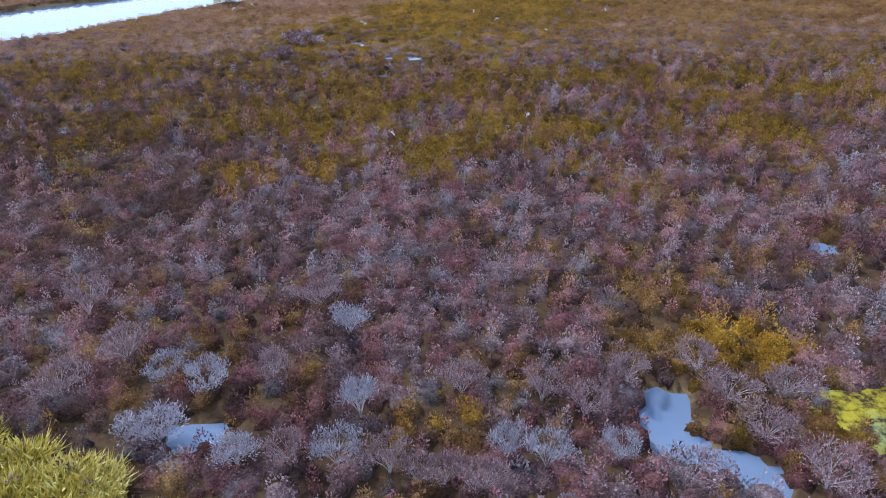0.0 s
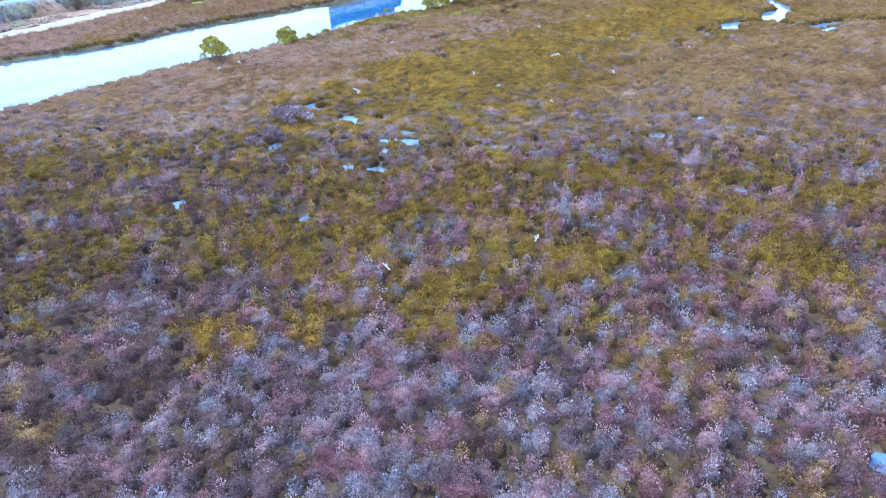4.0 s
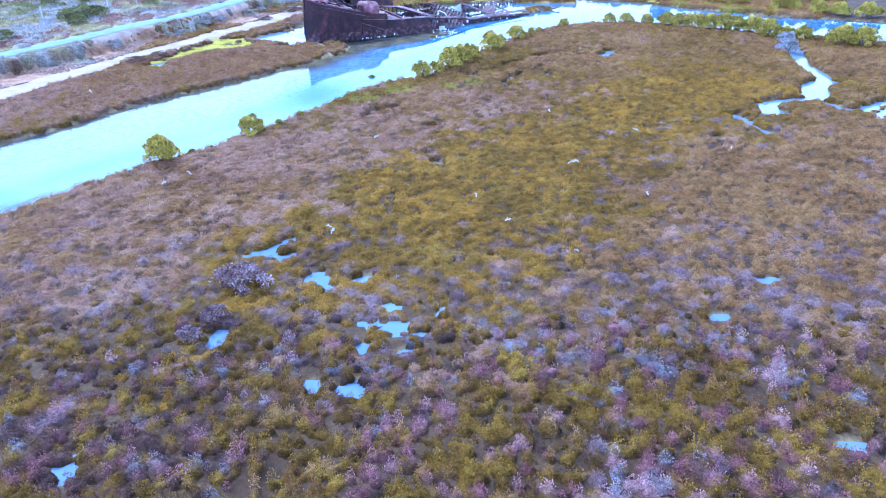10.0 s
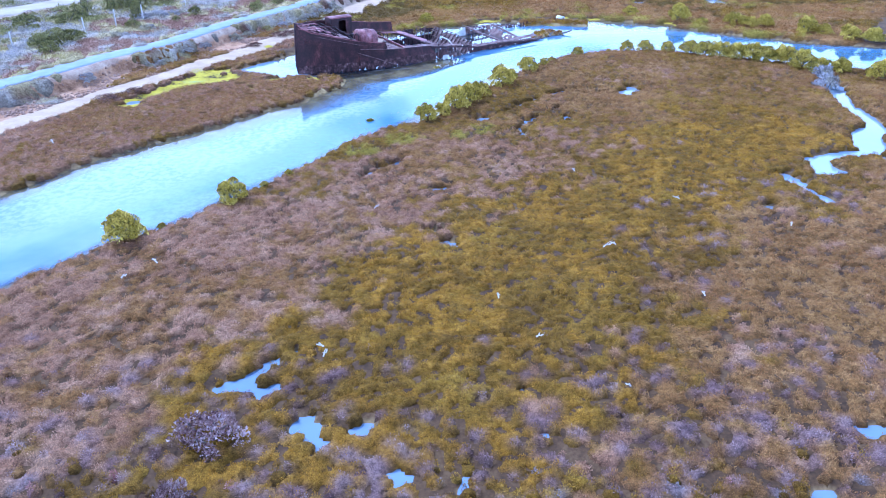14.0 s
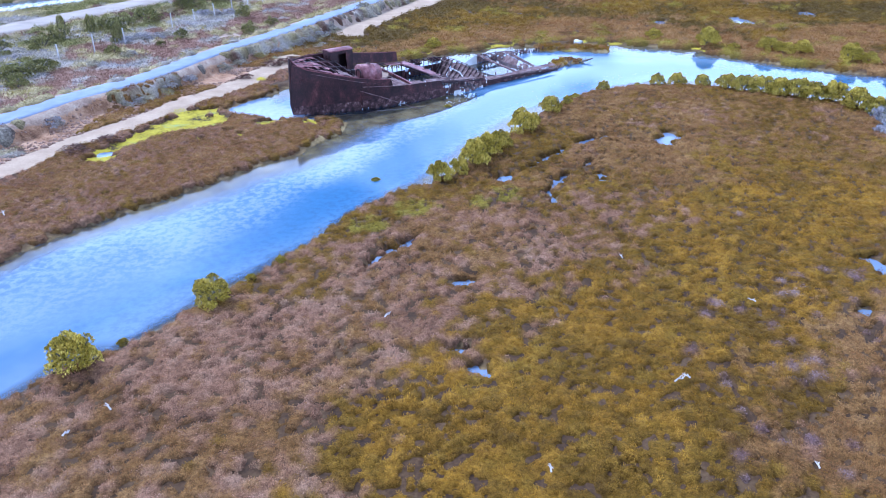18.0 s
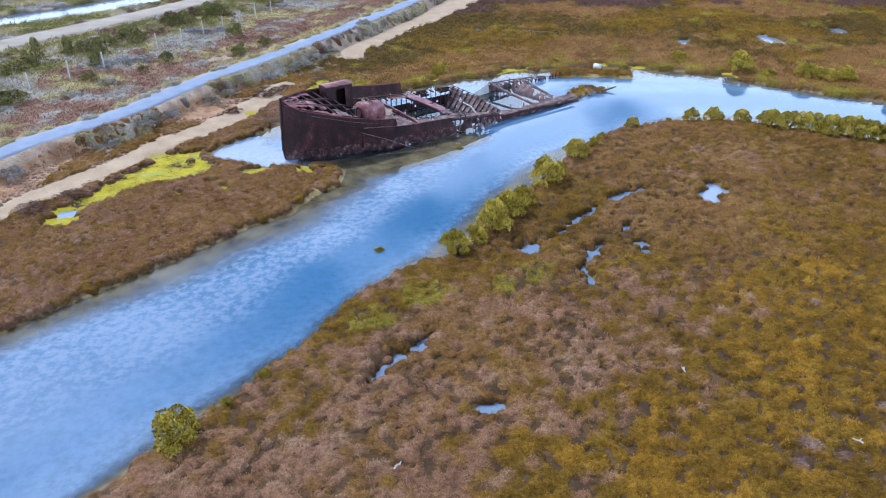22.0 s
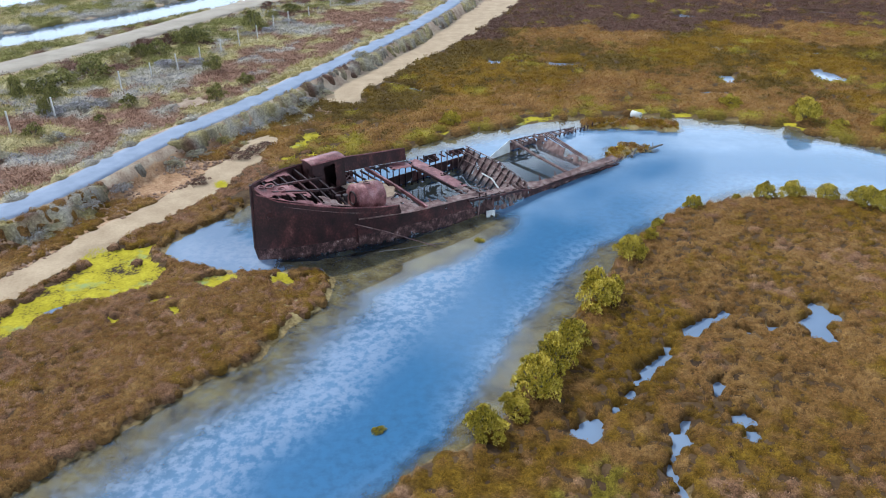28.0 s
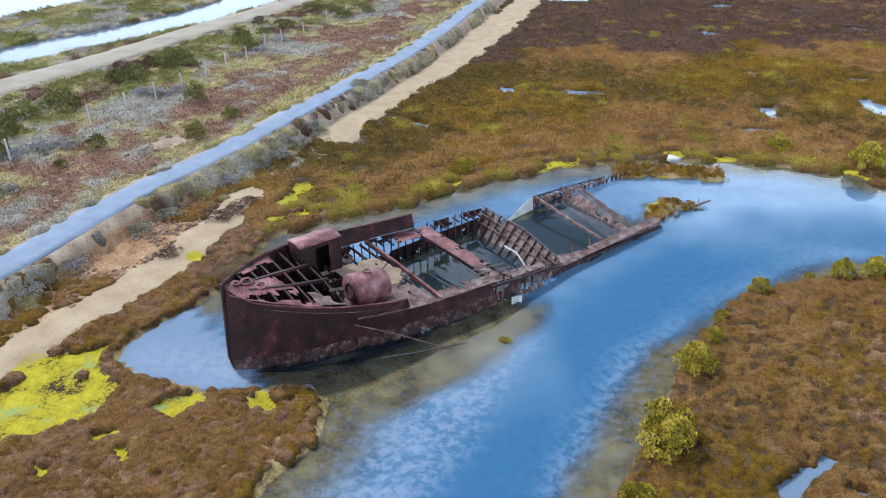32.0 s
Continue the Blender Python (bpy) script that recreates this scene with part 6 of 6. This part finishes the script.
# ---- near shrubs that stand out where the walk begins ----
def twiggy(name, material, seed, twigs=420, arms=9):
    """An upright marsh shrub: bare forked stems that end in a fan of fine twigs."""
    r = np.random.default_rng(seed)
    base = thing(name, Matrix(), "", "")
    bm = bmesh.new()
    ends = []
    for k in range(arms):
        a, lean = 2 * math.pi * k / arms + float(r.uniform(-0.3, 0.3)), float(r.uniform(0.25, 0.8))
        d = Vector((math.cos(a) * lean, math.sin(a) * lean, 0))
        fork = d * 0.35 + Vector((0, 0, 0.38))
        limbs = [tube([(0, 0, -0.1), d * 0.1 + Vector((0, 0, 0.15)), fork], 0.014, 5, 0.6)]
        for b in (-0.5, 0.5):
            e = d + Vector((-d.y, d.x, 0)) * b * 0.5 + Vector((0, 0, 0.72 + float(r.uniform(-0.1, 0.1))))
            limbs.append(tube([fork, (fork + e) / 2 + Vector((0, 0, 0.03)), e], 0.009, 4, 0.4))
            ends.append(e)
        for limb in limbs:
            me = bpy.data.meshes.new("limb")
            limb.to_mesh(me)
            limb.free()
            bm.from_mesh(me)
    part("stem", bm, DEAD_WOOD, base)
    global rng
    saved, rng = rng, r
    c = np.array([tuple(e) for e in ends]) * np.array((0.95, 0.95, 0.9))
    q, who = blades(c, np.full((len(c), 3), 0.24), twigs // len(c), 0.15, 0.016, -0.3, 0.2)
    rng = saved
    k = q.shape[1]
    me = bpy.data.meshes.new("crown")
    raw_mesh(me, q.reshape(-1, 3).astype(np.float32), np.arange(len(q) * k, dtype=np.int32).reshape(-1, k))
    at = me.attributes.new("tone", "FLOAT", "POINT")
    at.data.foreach_set("value", np.repeat(np.clip(0.6 + r.normal(0, 0.15, len(q)), 0, 1), k).astype(np.float32))
    part("crown", me, material, base)
    return base


white = [twiggy("bleached_shrub", BLEACHED, 440 + k, 1500) for k in range(2)]
set_out(white, [(-1.4, 8.2, 0.62, 0.95), (-1.7, 7.0, 0.6, 0.8), (1.4, 7.0, 0.55, 0.85), (2.1, 6.7, 0.5, 0.85), (-5.2, 7.5, 0.95, 0.75), (-4.6, 8.9, 0.6, 0.85), (-3.5, 6.9, 0.7, 0.6), (3.4, 6.9, 0.45, 0.7), (-2.0, 11.0, 0.7, 0.8), (-5.6, 9.4, 0.6, 0.7)],
        "bleached grey leafless shrub with a fan of twigs", "shrub", "bleached shrubs")
remove(white)
pinkish = [twiggy("samphire_shrub", SAMPHIRE_MAUVE, 450 + k, 1500) for k in range(3)]
set_out(pinkish, [(-0.7, 6.8, 0.55, 0.8), (-0.2, 6.5, 0.5, 0.7), (4.0, 9.2, 0.55, 0.7), (3.0, 8.2, 0.6, 0.7), (0.3, 6.5, 0.55, 0.7), (-2.5, 6.9, 0.55, 0.7), (4.6, 6.5, 0.7, 0.6), (-6.8, 10.0, 0.8, 0.8), (-8.5, 11.8, 0.85, 0.9), (-2.9, 12.2, 0.7, 0.7), (5.9, 8.6, 0.8, 0.6), (7.2, 8.9, 0.8, 0.7), (6.9, 6.4, 0.8, 0.7), (1.0, 6.3, 0.6, 0.7), (5.6, 9.6, 0.7, 0.7), (6.3, 7.6, 0.7, 0.7), (-7.6, 8.6, 0.8, 0.8), (2.2, 8.6, 0.6, 0.7), (0.6, 8.9, 0.6, 0.7), (-3.4, 9.4, 0.6, 0.7)],
        "dusky mauve samphire shrub with pale stems", "shrub", "near samphire shrubs")
remove(pinkish)
lone = [bush("dark_samphire_bush", 1.0, 1.0, 1600, 0.13, SAMPHIRE_MAUVE, 470, 10)]
set_out(lone, [(-9.2, 42.0, 1.25, 1.1), (-9.6, 39.4, 0.7, 0.7), (-10.2, 37.9, 0.6, 0.6)], "large dark mauve samphire bush standing out of the carpet", "bush", "large samphire bushes")
remove(lone)
TUSSOCK = plant("tussock_grass", [(0.0, (0.25, 0.19, 0.02)), (0.5, (0.60, 0.47, 0.06)), (1.0, (0.76, 0.66, 0.22))])
tuft = [bush("grass_tussock", 1.0, 1.0, 7000, 0.34, TUSSOCK, 480, 14, grassy=True)]
set_out(tuft, [(-7.4, 5.7, 1.1, 0.5), (-6.2, 5.5, 1.0, 0.5), (-5.1, 5.2, 0.8, 0.45), (-8.6, 5.9, 1.2, 0.55), (-6.8, 4.5, 1.2, 0.6), (-4.4, 4.8, 0.6, 0.4)], "bright yellow green coastal grass tussock", "grass tussock", "yellow tussocks")
remove(tuft)

# ---- fence, driftwood, pipe, tyre ----
def fence_post(x, y, high, lean):
    z = float(plan(np.array([x]), np.array([y]))["h"][0])
    ob = thing("fence_post", pose(x, y, z), "weathered pale timber fence post in the scrub", "fence post", "posts of the old fence")
    part("post", tube([(0, 0, -0.3), (lean * 0.5, 0, high * 0.5), (lean, 0, high)], 0.095, 8, 0.85), POST_WOOD, ob)
    part("cap", tube([(lean, 0, high - 0.01), (lean, 0, high + 0.05)], 0.085, 8), PALE_PLATE, ob)


for k, (x, y) in enumerate([(-41.7, 124.2), (-38.8, 133.6), (-37.5, 139.4), (-35.3, 142.2), (-33.7, 146.2), (-32.8, 152.4), (-31.2, 156.0), (-29.8, 161.0), (-29.2, 169.5), (-27.0, 170.5), (-25.0, 178), (-45.4, 114.5), (-43.4, 119.2), (-50.5, 107), (-22.6, 187), (-20.2, 194)]):
    fence_post(x, y, 2.0 + 0.25 * math.sin(k * 2.3), 0.05 * math.sin(k * 1.7))


def driftwood(x, y, long, turn, seed):
    r = np.random.default_rng(seed)
    z = float(plan(np.array([x]), np.array([y]))["h"][0])
    ob = thing("driftwood", pose(x, y, z + 0.28, 0, 0, turn), "bleached white forked driftwood branch lying on samphire", "driftwood", "driftwood on the marsh")
    p = [(-long / 2, 0, 0), (-long * 0.15, 0.06 * long, 0.08), (long * 0.2, -0.03 * long, 0.05), (long / 2, 0.1 * long, 0.12)]
    part("branch", tube(p, 0.036, 6, 0.5), DEAD_WOOD, ob)
    for k in range(3):
        a = p[1 + k % 2]
        e = Vector(a) + Vector((float(r.uniform(-0.2, 0.4)) * long, float(r.uniform(-0.35, 0.35)) * long, float(r.uniform(0.02, 0.3)) * long))
        part("twig", tube([a, (Vector(a) + e) / 2 + Vector((0, 0, 0.04)), e], 0.02, 5, 0.5), DEAD_WOOD, ob)


for k, (x, y, s) in enumerate([(3.2, 47.7, 0.7), (-5.7, 46.7, 0.9), (-15.4, 54.5, 1.0), (7.8, 55.9, 1.3), (1.7, 51.0, 0.7), (13.2, 62.0, 0.9), (-4.7, 61.0, 0.9), (7.8, 66.6, 0.7), (-6.0, 47.2, 0.7), (3.5, 26.6, 0.9), (-2.1, 24.5, 0.9), (-6.7, 10.5, 0.4), (-7.3, 9.9, 0.4), (8.1, 56.1, 0.8), (-16.4, 53.0, 0.7), (11.2, 51.0, 0.6), (6.2, 44.6, 0.5), (18.5, 58.3, 0.6), (-29.5, 73.0, 1.5)]):
    driftwood(x, y, 0.42 * s, (k * 67) % 180, 500 + k)
pipe = thing("culvert_pipe", pose(15.5, 123.2, 0.1, 0, 6, -36), "short pale concrete pipe lying on the islet shore", "pipe")
bm = bmesh.new()
loops = []
for s, r in ((-0.5, 0.32), (0.5, 0.32), (0.5, 0.25), (-0.5, 0.25)):
    loops.append([bm.verts.new((s, r * math.cos(a), 0.3 + r * math.sin(a))) for a in [2 * math.pi * q / 20 for q in range(20)]])
for a, b in zip(loops, loops[1:] + loops[:1]):
    for q in range(20):
        bm.faces.new((a[q], a[(q + 1) % 20], b[(q + 1) % 20], b[q]))
part("barrel", bm, PALE_PLATE, pipe, "", True)
# added plug, near black, for the shade inside the pipe's mouth
part("silt_plug", tube([(-0.3, 0, 0.3), (0.42, 0, 0.3)], 0.247, 16), INNER_SHADE, pipe, "dark plug added as the shade inside the pipe mouth")
tyre = thing("old_tyre", pose(-11.35, 93.4, 0.0, 12, 0, 0), "old worn tyre half sunk in the shoal", "tyre")
part("tread", ring((0, 0, 0.02), 0.27, 0.08), PATH_GRAVEL, tyre, "", True)
for k, (x, y, s, turn) in enumerate([(14.8, 114.2, 1.8, 20), (12.8, 113.0, 1.4, 60), (12.0, 121.0, 2.0, -30)]):
    ob = thing("stranded_log", pose(x, y, 0.12, 0, 0, turn), "dark waterlogged log stranded on the islet", "log", "stranded logs")
    part("trunk", tube([(-s / 2, 0, 0), (0, 0.08, 0.1), (s / 2, 0, 0.3)], 0.14, 8, 0.5), BARK, ob)
    part("stub", tube([(0, 0.08, 0.1), (0.1, 0.35, 0.45)], 0.06, 6, 0.4), BARK, ob)
branch = thing("sunken_branch", pose(-5.6, 96.5, 0.03, 0, 0, 15), "dark waterlogged branch floating beside the hull", "branch")
part("stem", tube([(-2.3, 0.05, 0), (-0.8, -0.06, 0.03), (0.9, 0.05, 0.02), (2.4, 0.12, 0)], 0.05, 6, 0.5), BARK, branch)
for k, (u, v, w) in enumerate(((-1.6, 0.35, 0.2), (-0.3, -0.4, 0.25), (0.8, 0.4, 0.3), (1.6, -0.3, 0.2))):
    part("twig", tube([(u, 0, 0.02), (u + 0.25, v * 0.6, 0.06), (u + w + 0.25, v, 0.05)], 0.022, 5, 0.5), BARK, branch)
